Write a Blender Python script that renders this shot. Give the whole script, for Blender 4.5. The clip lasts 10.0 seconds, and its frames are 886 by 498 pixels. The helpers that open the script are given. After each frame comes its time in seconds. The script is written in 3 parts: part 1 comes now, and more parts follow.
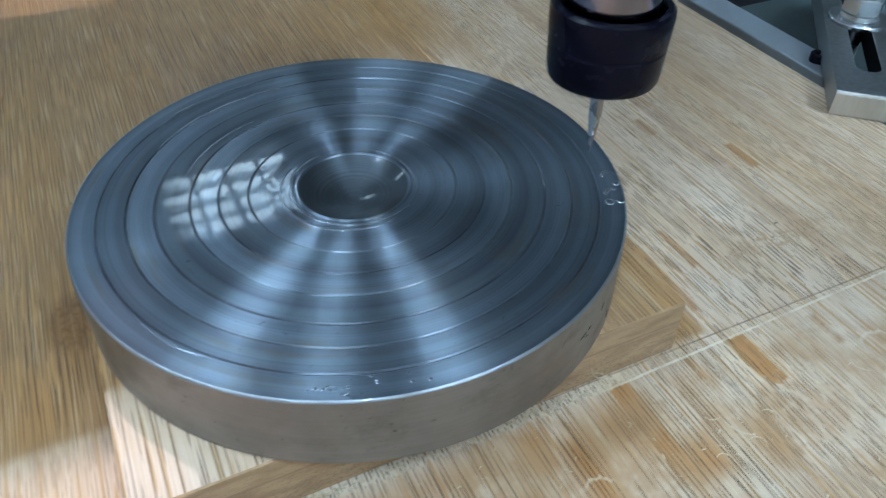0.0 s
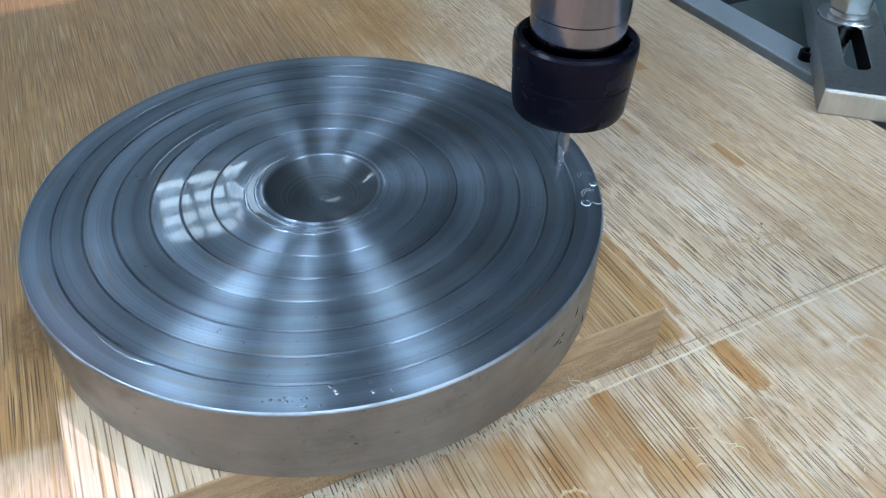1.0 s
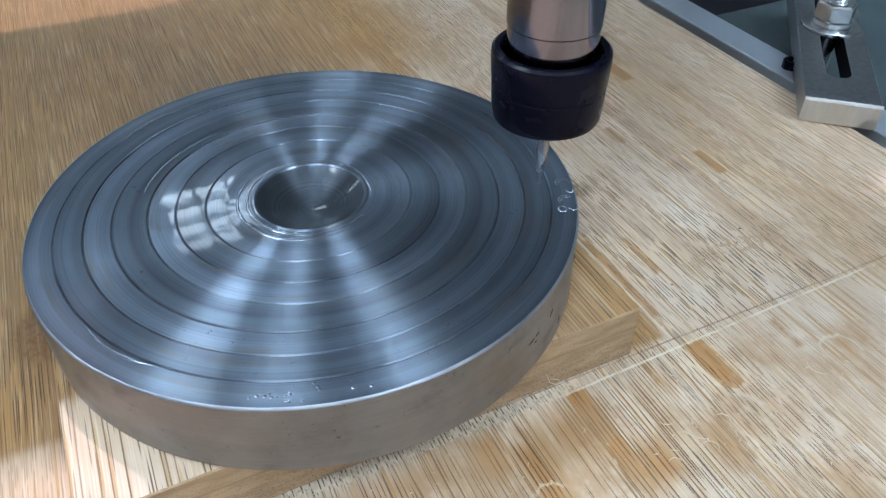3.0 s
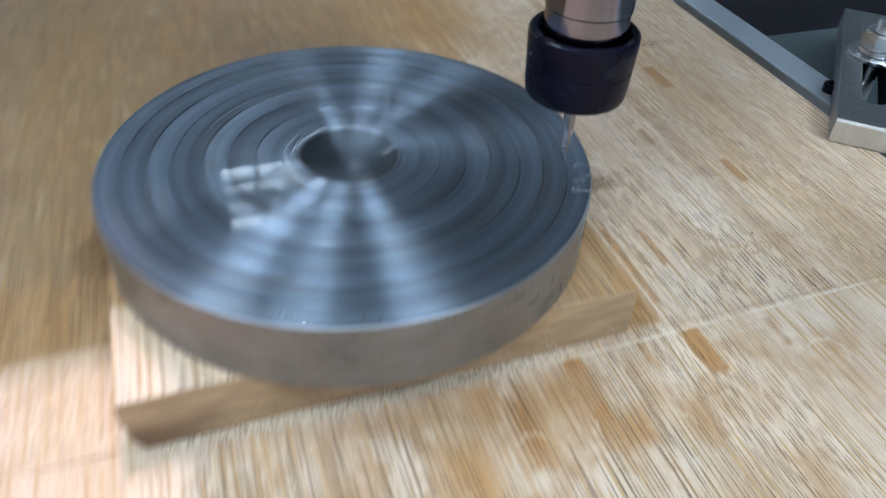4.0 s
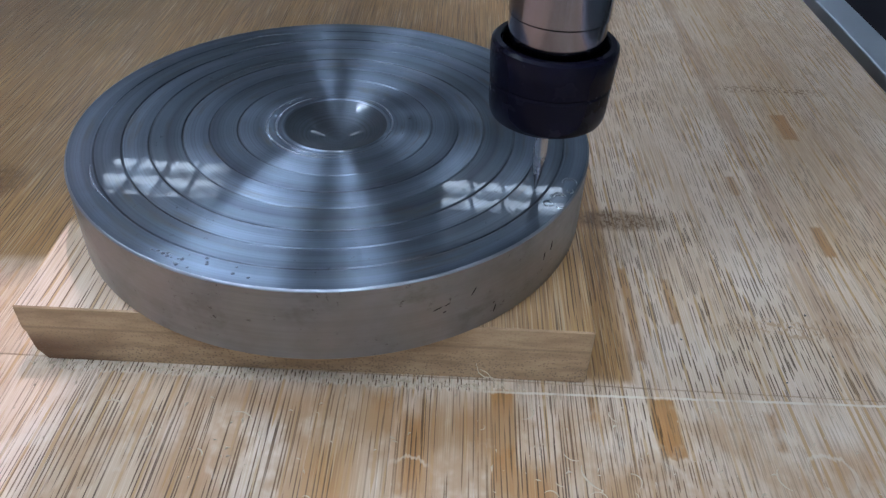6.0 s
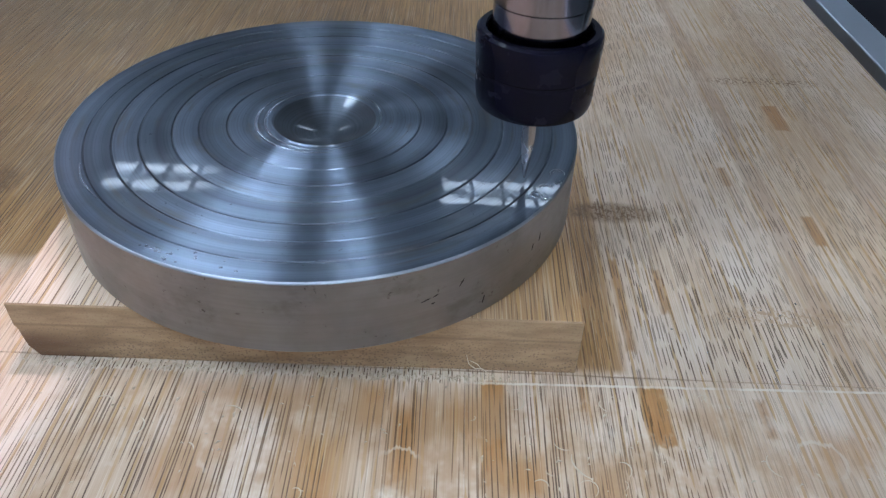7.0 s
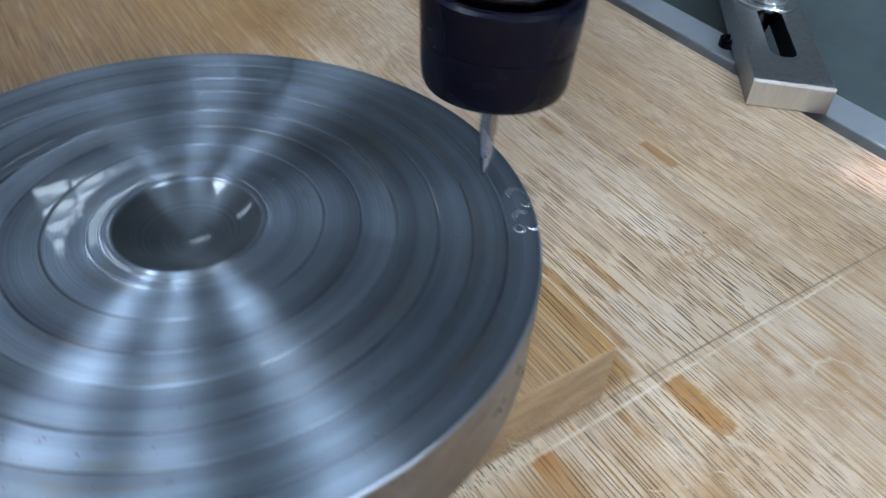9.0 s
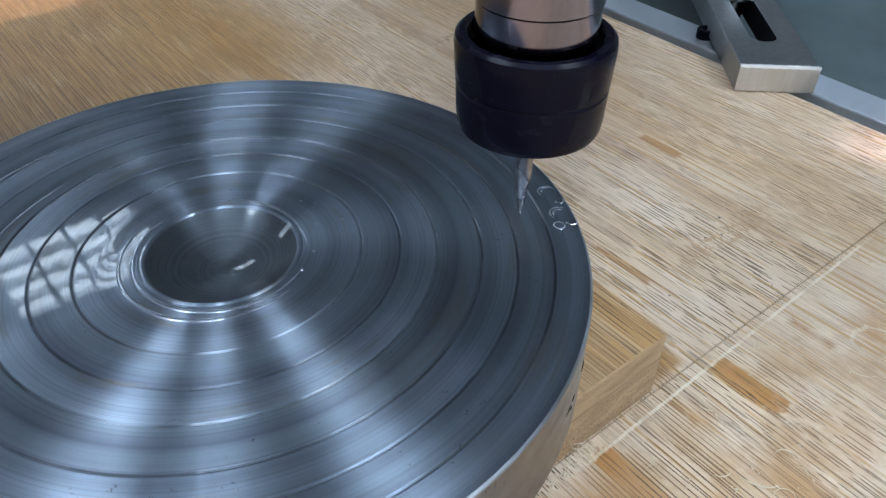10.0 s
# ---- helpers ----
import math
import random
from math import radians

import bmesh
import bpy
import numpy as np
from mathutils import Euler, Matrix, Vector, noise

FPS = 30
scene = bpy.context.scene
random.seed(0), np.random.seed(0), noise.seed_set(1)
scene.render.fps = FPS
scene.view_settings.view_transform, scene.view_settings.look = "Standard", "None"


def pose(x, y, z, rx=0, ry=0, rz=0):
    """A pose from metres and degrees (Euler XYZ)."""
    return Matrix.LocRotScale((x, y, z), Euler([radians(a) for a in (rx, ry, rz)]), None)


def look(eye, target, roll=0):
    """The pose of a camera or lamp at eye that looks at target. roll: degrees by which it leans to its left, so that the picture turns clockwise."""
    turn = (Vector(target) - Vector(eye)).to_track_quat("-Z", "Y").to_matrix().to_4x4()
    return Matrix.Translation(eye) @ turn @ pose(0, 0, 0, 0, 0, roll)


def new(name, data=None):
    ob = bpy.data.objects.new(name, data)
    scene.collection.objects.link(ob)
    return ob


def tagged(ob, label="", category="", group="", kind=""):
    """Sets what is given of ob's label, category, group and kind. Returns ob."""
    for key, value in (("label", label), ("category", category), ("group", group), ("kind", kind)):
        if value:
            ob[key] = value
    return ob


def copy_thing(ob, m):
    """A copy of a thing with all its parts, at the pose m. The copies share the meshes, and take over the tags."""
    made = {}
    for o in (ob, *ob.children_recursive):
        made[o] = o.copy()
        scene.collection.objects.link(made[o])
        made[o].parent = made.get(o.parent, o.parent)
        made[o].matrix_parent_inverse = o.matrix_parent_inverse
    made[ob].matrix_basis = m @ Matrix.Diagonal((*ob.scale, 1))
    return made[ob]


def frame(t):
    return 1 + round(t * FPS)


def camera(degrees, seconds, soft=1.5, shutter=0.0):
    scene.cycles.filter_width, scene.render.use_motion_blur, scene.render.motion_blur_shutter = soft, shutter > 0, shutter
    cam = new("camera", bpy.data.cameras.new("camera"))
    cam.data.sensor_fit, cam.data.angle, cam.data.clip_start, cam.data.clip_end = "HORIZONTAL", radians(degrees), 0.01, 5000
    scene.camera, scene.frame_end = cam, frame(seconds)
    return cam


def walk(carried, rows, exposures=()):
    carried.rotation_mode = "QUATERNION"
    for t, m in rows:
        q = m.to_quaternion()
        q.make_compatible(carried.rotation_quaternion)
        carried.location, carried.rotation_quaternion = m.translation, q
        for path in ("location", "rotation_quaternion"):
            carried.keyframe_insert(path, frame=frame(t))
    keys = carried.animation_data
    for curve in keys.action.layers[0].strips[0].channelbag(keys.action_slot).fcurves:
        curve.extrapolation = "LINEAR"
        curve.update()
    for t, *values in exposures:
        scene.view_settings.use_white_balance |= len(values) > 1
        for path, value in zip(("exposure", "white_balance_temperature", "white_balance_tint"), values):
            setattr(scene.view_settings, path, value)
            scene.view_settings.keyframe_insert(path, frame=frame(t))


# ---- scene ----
cam = camera(60.22, 10.0, soft=1.3, shutter=0.5)
# seconds, x, y, z, yaw, pitch, roll
PATH = [
    (0.0, -0.1274, -0.1056, 0.1692, -26.06, -41.14, 1.03),
    (0.3, -0.1208, -0.1055, 0.1678, -26.15, -40.95, 1.19),
    (0.5, -0.1216, -0.1031, 0.1652, -26.03, -40.89, 1.12),
    (1.0, -0.1183, -0.1035, 0.1651, -26.24, -41.07, 0.99),
    (1.5, -0.1178, -0.1080, 0.1676, -26.06, -40.88, 0.64),
    (2.0, -0.1168, -0.1116, 0.1691, -26.03, -40.60, 0.62),
    (2.5, -0.1175, -0.1115, 0.1686, -25.83, -40.46, 0.28),
    (3.8, -0.1112, -0.1238, 0.1740, -23.64, -40.21, 0.75),
    (4.0, -0.1166, -0.1379, 0.1751, -20.76, -40.31, 3.32),
    (4.2, -0.1223, -0.1727, 0.1835, -17.23, -38.78, 4.11),
    (4.5, -0.0903, -0.1651, 0.1662, -7.69, -36.97, 2.41),
    (5.0, -0.0536, -0.1503, 0.1572, -0.04, -37.82, 3.08),
    (5.5, -0.0437, -0.1400, 0.1567, 0.21, -38.58, 3.40),
    (6.8, -0.0366, -0.1427, 0.1561, 0.51, -38.50, 1.83),
    (7.0, -0.0360, -0.1426, 0.1555, 0.49, -38.57, 2.01),
    (7.5, -0.0351, -0.1420, 0.1560, 0.45, -38.48, 1.89),
    (8.0, -0.0395, -0.1420, 0.1587, -0.46, -38.44, 1.85),
    (8.2, -0.0535, -0.1373, 0.1570, -7.71, -40.38, 3.11),
    (8.5, -0.0919, -0.1157, 0.1617, -18.14, -42.36, 0.42),
    (8.7, -0.0932, -0.0966, 0.1516, -28.02, -43.21, 2.41),
    (9.0, -0.1016, -0.0708, 0.1480, -35.67, -41.48, 4.46),
    (9.5, -0.1164, -0.0596, 0.1427, -39.74, -39.81, 1.97),
    (10.0, -0.1144, -0.0618, 0.1424, -38.80, -39.53, 0.69),
]
walk(cam, [(t, pose(x, y, z, 90 + pitch, 0, yaw) @ pose(0, 0, 0, 0, 0, roll)) for t, x, y, z, yaw, pitch, roll in PATH],
     [(0.0, -0.08, 5680, 0.0), (0.5, -0.08, 5680, 0.0), (1.0, 0.18, 5830, 4.0), (2.7, 0.12, 6030, 8.0), (3.8, 0.14, 6130, 7.0), (4.1, 0.14, 6080, 8.0), (4.5, -0.25, 5890, 8.0), (5.0, -0.38, 5800, 11.0), (5.5, -0.53, 5960, 14.0),
      (5.7, -0.49, 5960, 14.0), (6.8, -0.22, 5930, 13.0), (8.0, -0.20, 5920, 13.0), (8.5, -0.18, 5880, 9.5), (9.0, 0.03, 6200, 10.0), (10.0, 0.10, 6280, 10.0)])

# seconds and the middle of the collet nut's lower face
SPINDLE = [
    (0.0, -0.0142, 0.0356, 0.0752),
    (0.3, -0.0163, 0.0344, 0.0728),
    (0.5, -0.0179, 0.0336, 0.0693),
    (0.7, -0.0169, 0.0344, 0.0650),
    (0.8, -0.0164, 0.0348, 0.0642),
    (1.0, -0.0153, 0.0357, 0.0657),
    (1.2, -0.0136, 0.0365, 0.0645),
    (1.3, -0.0128, 0.0370, 0.0647),
    (1.5, -0.0112, 0.0379, 0.0684),
    (1.7, -0.0132, 0.0370, 0.0726),
    (1.8, -0.0142, 0.0366, 0.0747),
    (2.0, -0.0161, 0.0358, 0.0735),
    (2.2, -0.0164, 0.0354, 0.0708),
    (2.3, -0.0165, 0.0352, 0.0697),
    (2.5, -0.0168, 0.0348, 0.0658),
    (2.7, -0.0164, 0.0345, 0.0657),
    (3.8, -0.0140, 0.0328, 0.0741),
    (4.0, -0.0150, 0.0326, 0.0705),
    (4.2, -0.0164, 0.0292, 0.0697),
    (4.5, -0.0191, 0.0290, 0.0667),
    (5.0, -0.0193, 0.0319, 0.0747),
    (5.2, -0.0183, 0.0317, 0.0756),
    (5.3, -0.0177, 0.0316, 0.0737),
    (5.5, -0.0167, 0.0312, 0.0698),
    (5.7, -0.0167, 0.0307, 0.0645),
    (6.8, -0.0167, 0.0280, 0.0711),
    (7.0, -0.0165, 0.0299, 0.0664),
    (7.2, -0.0176, 0.0311, 0.0652),
    (7.3, -0.0183, 0.0317, 0.0663),
    (7.5, -0.0194, 0.0328, 0.0705),
    (7.7, -0.0182, 0.0316, 0.0770),
    (7.8, -0.0176, 0.0309, 0.0782),
    (8.0, -0.0165, 0.0296, 0.0734),
    (8.5, -0.0161, 0.0306, 0.0662),
    (9.0, -0.0180, 0.0332, 0.0751),
    (9.2, -0.0171, 0.0322, 0.0673),
    (9.3, -0.0166, 0.0317, 0.0680),
    (9.5, -0.0156, 0.0304, 0.0712),
    (9.7, -0.0166, 0.0309, 0.0679),
    (9.8, -0.0170, 0.0312, 0.0655),
    (10.0, -0.0180, 0.0316, 0.0653),
]

# ---------------------------------------------------------------- dimensions
DISC_X, DISC_Y, DISC_R, DISC_TOP = -0.0745, 0.0602, 0.0754, 0.0422
BLOCK_W, BLOCK_D, BLOCK_H = 0.1497, 0.120, 0.0194
CEIL, FLOOR = 1.9, -0.9
GROOVES = (0.0287, 0.0367, 0.0442, 0.0534, 0.0606, 0.0680)
# tone and roughness of the disc's rings, from the middle outwards
RINGS = ((1.10, 0.39), (0.84, 0.44), (1.10, 0.37), (0.70, 0.46), (1.02, 0.38), (0.76, 0.45), (0.92, 0.41))

# ---------------------------------------------------------------- light
world = bpy.data.worlds.new("world")
scene.world = world
world.use_nodes = True
world.node_tree.nodes["Background"].inputs["Color"].default_value = (0.55, 0.65, 0.8, 1)
world.node_tree.nodes["Background"].inputs["Strength"].default_value = 0.05
TUBE_GLOW = 84.0
PATCH_POWER = 9.5

# unseen lamp, added to make the pinkish lit patches on the board
lamp_data = bpy.data.lights.new("patch_light", "AREA")
lamp_data.shape, lamp_data.size, lamp_data.energy = "DISK", 0.018, PATCH_POWER
lamp_data.color = (1.0, 0.81, 0.90)
LAMP_AT = (-0.05, 0.37, 1.05)
patch_light = new("patch_light", lamp_data)
patch_light.matrix_world = look(LAMP_AT, (-0.13, -0.02, 0))


# ---------------------------------------------------------------- node helpers
class Mat:
    """A small builder of node materials."""

    def __init__(self, name, rough=0.5, metal=0.0, color=(0.5, 0.5, 0.5)):
        self.m = bpy.data.materials.new(name)
        self.m.use_nodes = True
        self.t = self.m.node_tree
        self.b = self.t.nodes["Principled BSDF"]
        self.put("Roughness", rough), self.put("Metallic", metal), self.put("Base Color", color)

    def put(self, name, value):
        s = self.b.inputs[name]
        if isinstance(value, bpy.types.NodeSocket):
            self.t.links.new(value, s)
        else:
            s.default_value = (*value, 1) if isinstance(value, tuple) and len(value) == 3 and s.type == "RGBA" else value
        return self

    def node(self, kind, out=0, ins=None, **props):
        n = self.t.nodes.new(kind)
        for k, v in props.items():
            setattr(n, k, v)
        for k, v in (ins or {}).items():
            if isinstance(v, bpy.types.NodeSocket):
                self.t.links.new(v, n.inputs[k])
            elif isinstance(v, tuple) and n.inputs[k].type == "RGBA" and len(v) == 3:
                n.inputs[k].default_value = (*v, 1)
            else:
                n.inputs[k].default_value = v
        return n.outputs[out]

    def math(self, op, a, b=0.0, c=0.0, clamp=False):
        return self.node("ShaderNodeMath", 0, {0: a, 1: b, 2: c}, operation=op, use_clamp=clamp)

    def span(self, x, a, b, lo=0.0, hi=1.0):
        return self.node("ShaderNodeMapRange", 0, {0: x, 1: a, 2: b, 3: lo, 4: hi}, interpolation_type="SMOOTHSTEP")

    def mix(self, f, a, b, mode="MIX"):
        n = self.t.nodes.new("ShaderNodeMix")
        n.data_type, n.blend_type, n.clamp_factor = "RGBA", mode, True
        for i, v in ((0, f), (6, a), (7, b)):
            if isinstance(v, bpy.types.NodeSocket):
                self.t.links.new(v, n.inputs[i])
            else:
                n.inputs[i].default_value = (*v, 1) if isinstance(v, tuple) else v
        return n.outputs[2]

    def place(self, scale=(1, 1, 1), kind="Object", shift=(0, 0, 0)):
        if kind == "World":
            src = self.node("ShaderNodeNewGeometry", 0)
        else:
            src = self.t.nodes.new("ShaderNodeTexCoord").outputs[kind]
        return self.node("ShaderNodeMapping", 0, {0: src, 1: shift, 3: scale})

    def noise(self, vec, scale=1.0, detail=2.0, rough=0.5, dim="3D"):
        ins = {"Scale": scale, "Detail": detail, "Roughness": rough}
        ins["W" if dim == "1D" else "Vector"] = vec
        return self.node("ShaderNodeTexNoise", 0, ins, noise_dimensions=dim)

    def bump(self, height, strength=0.3, dist=0.0005):
        return self.node("ShaderNodeBump", 0, {"Height": height, "Strength": strength, "Distance": dist})


# ---------------------------------------------------------------- materials
def bamboo(name, amber=0.0, marks=False, kind="World"):
    """Bamboo with its grain along y: pale planed wood, brown fibre streaks, amber varnish where it was not planed off,
    with some shade and lit patches put into the colour.
    """
    m = Mat(name, rough=0.45)
    p = m.place(kind=kind)
    sep = m.node("ShaderNodeSeparateXYZ", 0, {0: p})
    xyz = sep.node
    X, Y = xyz.outputs[0], xyz.outputs[1]
    fine = m.noise(m.place((2600, 22, 600), kind), 1.0, 2, 0.6)
    sway = m.noise(m.place((90, 14, 60), kind, (4, 1, 2)), 1.0, 1, 0.5)
    lean = m.math("ADD", X, m.math("MULTIPLY", sway, 0.0016))

    def veins(pitch, length, half, keep, seed):
        """Dark vascular bundles: thin lines, one to a cell across the grain, broken up along it."""
        u = m.math("ADD", m.math("DIVIDE", lean, pitch), seed)
        cell = m.math("FLOOR", u)
        r1 = m.node("ShaderNodeTexWhiteNoise", 0, {"W": cell}, noise_dimensions="1D")
        v = m.math("ADD", m.math("DIVIDE", Y, length), m.math("MULTIPLY", r1, 23.7))
        seg = m.math("FLOOR", v)
        rc = m.node("ShaderNodeTexWhiteNoise", 1, {"Vector": m.node("ShaderNodeCombineXYZ", 0, {0: cell, 1: seg, 2: seed})}, noise_dimensions="3D")
        rs = m.node("ShaderNodeSeparateColor", 0, {0: rc}).node
        off = m.math("MULTIPLY", m.math("SUBTRACT", rs.outputs[0], 0.5), 0.5)
        dist = m.math("MULTIPLY", m.math("ABSOLUTE", m.math("SUBTRACT", m.math("SUBTRACT", m.math("FRACT", u), 0.5), off)), pitch)
        along = m.math("ABSOLUTE", m.math("SUBTRACT", m.math("FRACT", v), 0.5))
        end = m.span(along, m.math("ADD", 0.30, m.math("MULTIPLY", rs.outputs[2], 0.25)), m.math("ADD", 0.12, m.math("MULTIPLY", rs.outputs[2], 0.25)))
        wide = m.math("MULTIPLY", m.math("MULTIPLY", end, half), m.math("ADD", 0.7, m.math("MULTIPLY", rs.outputs[1], 0.5)))
        line = m.span(m.math("SUBTRACT", wide, dist), -0.00004, 0.00009)
        return m.math("MULTIPLY", m.math("MULTIPLY", line, m.span(end, 0.0, 0.15)), m.span(rs.outputs[1], 1.0 - keep, 1.02 - keep, 0.0, 1.0))

    area = m.noise(m.place((26, 13, 20), kind), 1.0, 3, 0.6)
    cloud = m.noise(m.place((60, 26, 40), kind, (5, 2, 0)), 1.0, 3, 0.6)
    big = m.noise(m.place((11, 8, 9), kind, (1.4, 0.3, 0)), 1.0, 2, 0.5)
    rnd = m.node("ShaderNodeObjectInfo", 5)
    tone = m.math("ADD", m.math("MULTIPLY", rnd, 0.30), m.math("MULTIPLY", cloud, 0.75))
    col = m.mix(m.span(tone, 0.28, 1.05), (0.50, 0.345, 0.222), (0.745, 0.612, 0.505))
    col = m.mix(m.span(fine, 0.40, 0.70, 0.0, 0.34), col, (0.36, 0.22, 0.10))
    # varnish left in patches; towards -x and the far end also shade painted as amber
    side = m.math("ADD", m.math("MULTIPLY", m.span(X, 0.02, -0.13, 0.0, 1.15), m.span(Y, -0.015, 0.06, 0.2, 1.0)), m.math("MULTIPLY", m.span(Y, 0.11, 0.25, 0.0, 0.45), m.span(X, 0.14, 0.06, 0.3, 1.0)))
    var = m.math("ADD", m.math("ADD", side, amber), m.math("MULTIPLY", m.math("SUBTRACT", big, 0.5), 1.3))
    # lit patch at the front left, put into the colour as paler wood
    lit_patch = m.math("MULTIPLY", m.span(X, -0.09, -0.15), m.span(Y, 0.055, 0.025, 0.0, 1.3))
    var = m.span(m.math("SUBTRACT", m.math("SUBTRACT", var, lit_patch), m.span(X, 0.02, 0.06, 0.0, 0.14)), 0.14, 0.50)
    stain = 0.0
    if marks:
        wob = m.math("MULTIPLY", m.math("SUBTRACT", m.noise(m.place((700, 160, 100), kind), 1.0, 2), 0.5), 0.004)
        xs = m.math("ADD", X, m.math("MULTIPLY", wob, 0.4))
        ys = m.math("ADD", Y, wob)
        for x, y, w, h, soft, top in ((0.0199, -0.0135, 0.0033, 0.0095, 0.0006, 0.95), (-0.0227, -0.020, 0.0030, 0.0160, 0.0010, 0.95),
                                      (-0.045, -0.026, 0.004, 0.012, 0.006, 1.0), (-0.066, -0.036, 0.006, 0.012, 0.007, 1.0), (-0.034, -0.018, 0.010, 0.008, 0.006, 0.7), (-0.054, -0.014, 0.004, 0.006, 0.004, 0.8),
                                      (-0.085, -0.012, 0.02, 0.004, 0.006, 0.5), (-0.016, -0.033, 0.006, 0.006, 0.004, 0.8), (-0.098, -0.036, 0.008, 0.008, 0.005, 0.6), (0.004, -0.036, 0.004, 0.006, 0.004, 0.6), (0.064, -0.022, 0.006, 0.005, 0.005, 0.45), (0.0895, 0.0705, 0.0018, 0.0080, 0.0008, 0.9), (0.1012, 0.151, 0.0030, 0.0105, 0.0008, 0.95),
                                      # the long mark at x 0.0065 paints the block's shadow as amber
                                      (0.067, 0.103, 0.0012, 0.006, 0.0012, 0.7), (0.0065, 0.066, 0.0065, 0.064, 0.003, 0.9), (0.0012, -0.0085, 0.0009, 0.004, 0.0008, 0.8), (0.017, 0.030, 0.0012, 0.020, 0.0012, 0.7), (0.030, 0.036, 0.0010, 0.010, 0.0012, 0.7), (0.048, -0.013, 0.0012, 0.006, 0.0012, 0.6)):
            dx = m.math("SUBTRACT", m.math("ABSOLUTE", m.math("SUBTRACT", xs, x)), w)
            dy = m.math("SUBTRACT", m.math("ABSOLUTE", m.math("SUBTRACT", ys, y)), h)
            spill = m.span(m.math("MAXIMUM", dx, dy), soft, -soft, 0.0, top)
            var = m.math("MAXIMUM", var, spill)
            if soft < 0.0015:
                stain = m.math("MAXIMUM", stain, spill)
            elif y < 0:
                stain = m.math("MAXIMUM", stain, m.math("MULTIPLY", spill, m.span(cloud, 0.34, 0.54, 0.25, 0.90)))
        # brown strip beside the block: its shadow put into the board's colour
        edge = m.math("MULTIPLY", m.span(m.math("ABSOLUTE", m.math("SUBTRACT", lean, 0.0078)), 0.0080, 0.0055, 0.0, 0.75), m.span(Y, 0.0, 0.003))
        col = m.mix(m.math("MULTIPLY", edge, m.span(cloud, 0.35, 0.6, 0.6, 1.0)), col, (0.36, 0.185, 0.06))
        for x, w, top in ((0.0785, 0.0045, 0.42), (0.118, 0.006, 0.25)):
            strip = m.span(m.math("ABSOLUTE", m.math("SUBTRACT", lean, x)), w, w * 0.55, 0.0, top)
            col = m.mix(m.math("MULTIPLY", strip, m.span(Y, -0.01, 0.03, 0.5, 1.0)), col, (0.33, 0.19, 0.11))
    amb = m.mix(m.span(fine, 0.3, 0.7), (0.38, 0.198, 0.058), (0.22, 0.105, 0.030))
    # shade on the board's left, put into the colour as darker amber
    left_shade = m.math("MULTIPLY", m.span(X, -0.10, -0.17), m.span(Y, 0.05, 0.09))
    amb = m.mix(m.math("MULTIPLY", left_shade, m.span(big, 0.3, 0.6, 0.45, 0.95)), amb, (0.23, 0.125, 0.04))
    col = m.mix(m.math("MULTIPLY", var, 0.88), col, amb)
    # dark vascular bundles: long lines, short ones near the nodes
    near = m.span(m.math("ABSOLUTE", m.math("SUBTRACT", m.math("ADD", Y, m.math("MULTIPLY", sway, 0.02)), 0.026)), 0.030, 0.010) if marks else 0.0
    if marks:
        near = m.math("MAXIMUM", near, m.math("MULTIPLY", m.span(X, -0.012, 0.02), m.span(cloud, 0.36, 0.54, 0.35, 0.95)))
    long_set = m.math("MAXIMUM", veins(0.00120, 0.034, 0.00017, 0.80, 0.31), veins(0.0020, 0.060, 0.00018, 0.60, 7.77))
    short_set = m.math("MAXIMUM", veins(0.00115, 0.0115, 0.00018, 0.80, 3.13), veins(0.0018, 0.017, 0.00017, 0.6, 5.41))
    dark = m.math("ADD", m.math("MULTIPLY", short_set, near), m.math("MULTIPLY", long_set, m.math("SUBTRACT", 1.0, near)))
    dark = m.math("MULTIPLY", dark, m.span(area, 0.32, 0.52, 0.30, 0.96))
    lite = m.noise(m.place((2100, 30, 500), kind, (9, 3, 4)), 1.0, 1, 0.5)
    col = m.mix(m.span(lite, 0.56, 0.68, 0.0, 0.30), col, (0.74, 0.62, 0.46))
    gold = m.math("MULTIPLY", veins(0.0027, 0.042, 0.00042, 0.66, 11.3), m.span(cloud, 0.33, 0.58, 0.3, 0.85))
    col = m.mix(gold, col, (0.42, 0.245, 0.095))
    col = m.mix(m.math("MULTIPLY", stain, m.span(cloud, 0.3, 0.6, 0.60, 0.88)), col, (0.36, 0.160, 0.042))
    # the veins are worn pale at the board's right corner and far end
    far = m.math("MULTIPLY", m.span(X, 0.03, 0.11, 1.0, 0.75), m.span(Y, 0.03, 0.15, 1.0, 0.75))
    far = m.math("MULTIPLY", far, m.math("SUBTRACT", 1.0, m.math("MULTIPLY", m.span(X, 0.015, 0.06, 0.0, 0.68), m.span(Y, 0.002, -0.006))))
    # veins faded in the lit left corner, its glare put into the colour
    far = m.math("MULTIPLY", far, m.math("SUBTRACT", 1.0, m.math("MULTIPLY", m.span(X, -0.125, -0.165, 0.0, 0.65), m.span(Y, 0.06, 0.03))))
    dark = m.math("MULTIPLY", dark, far)
    col = m.mix(dark, col, (0.08, 0.036, 0.012))
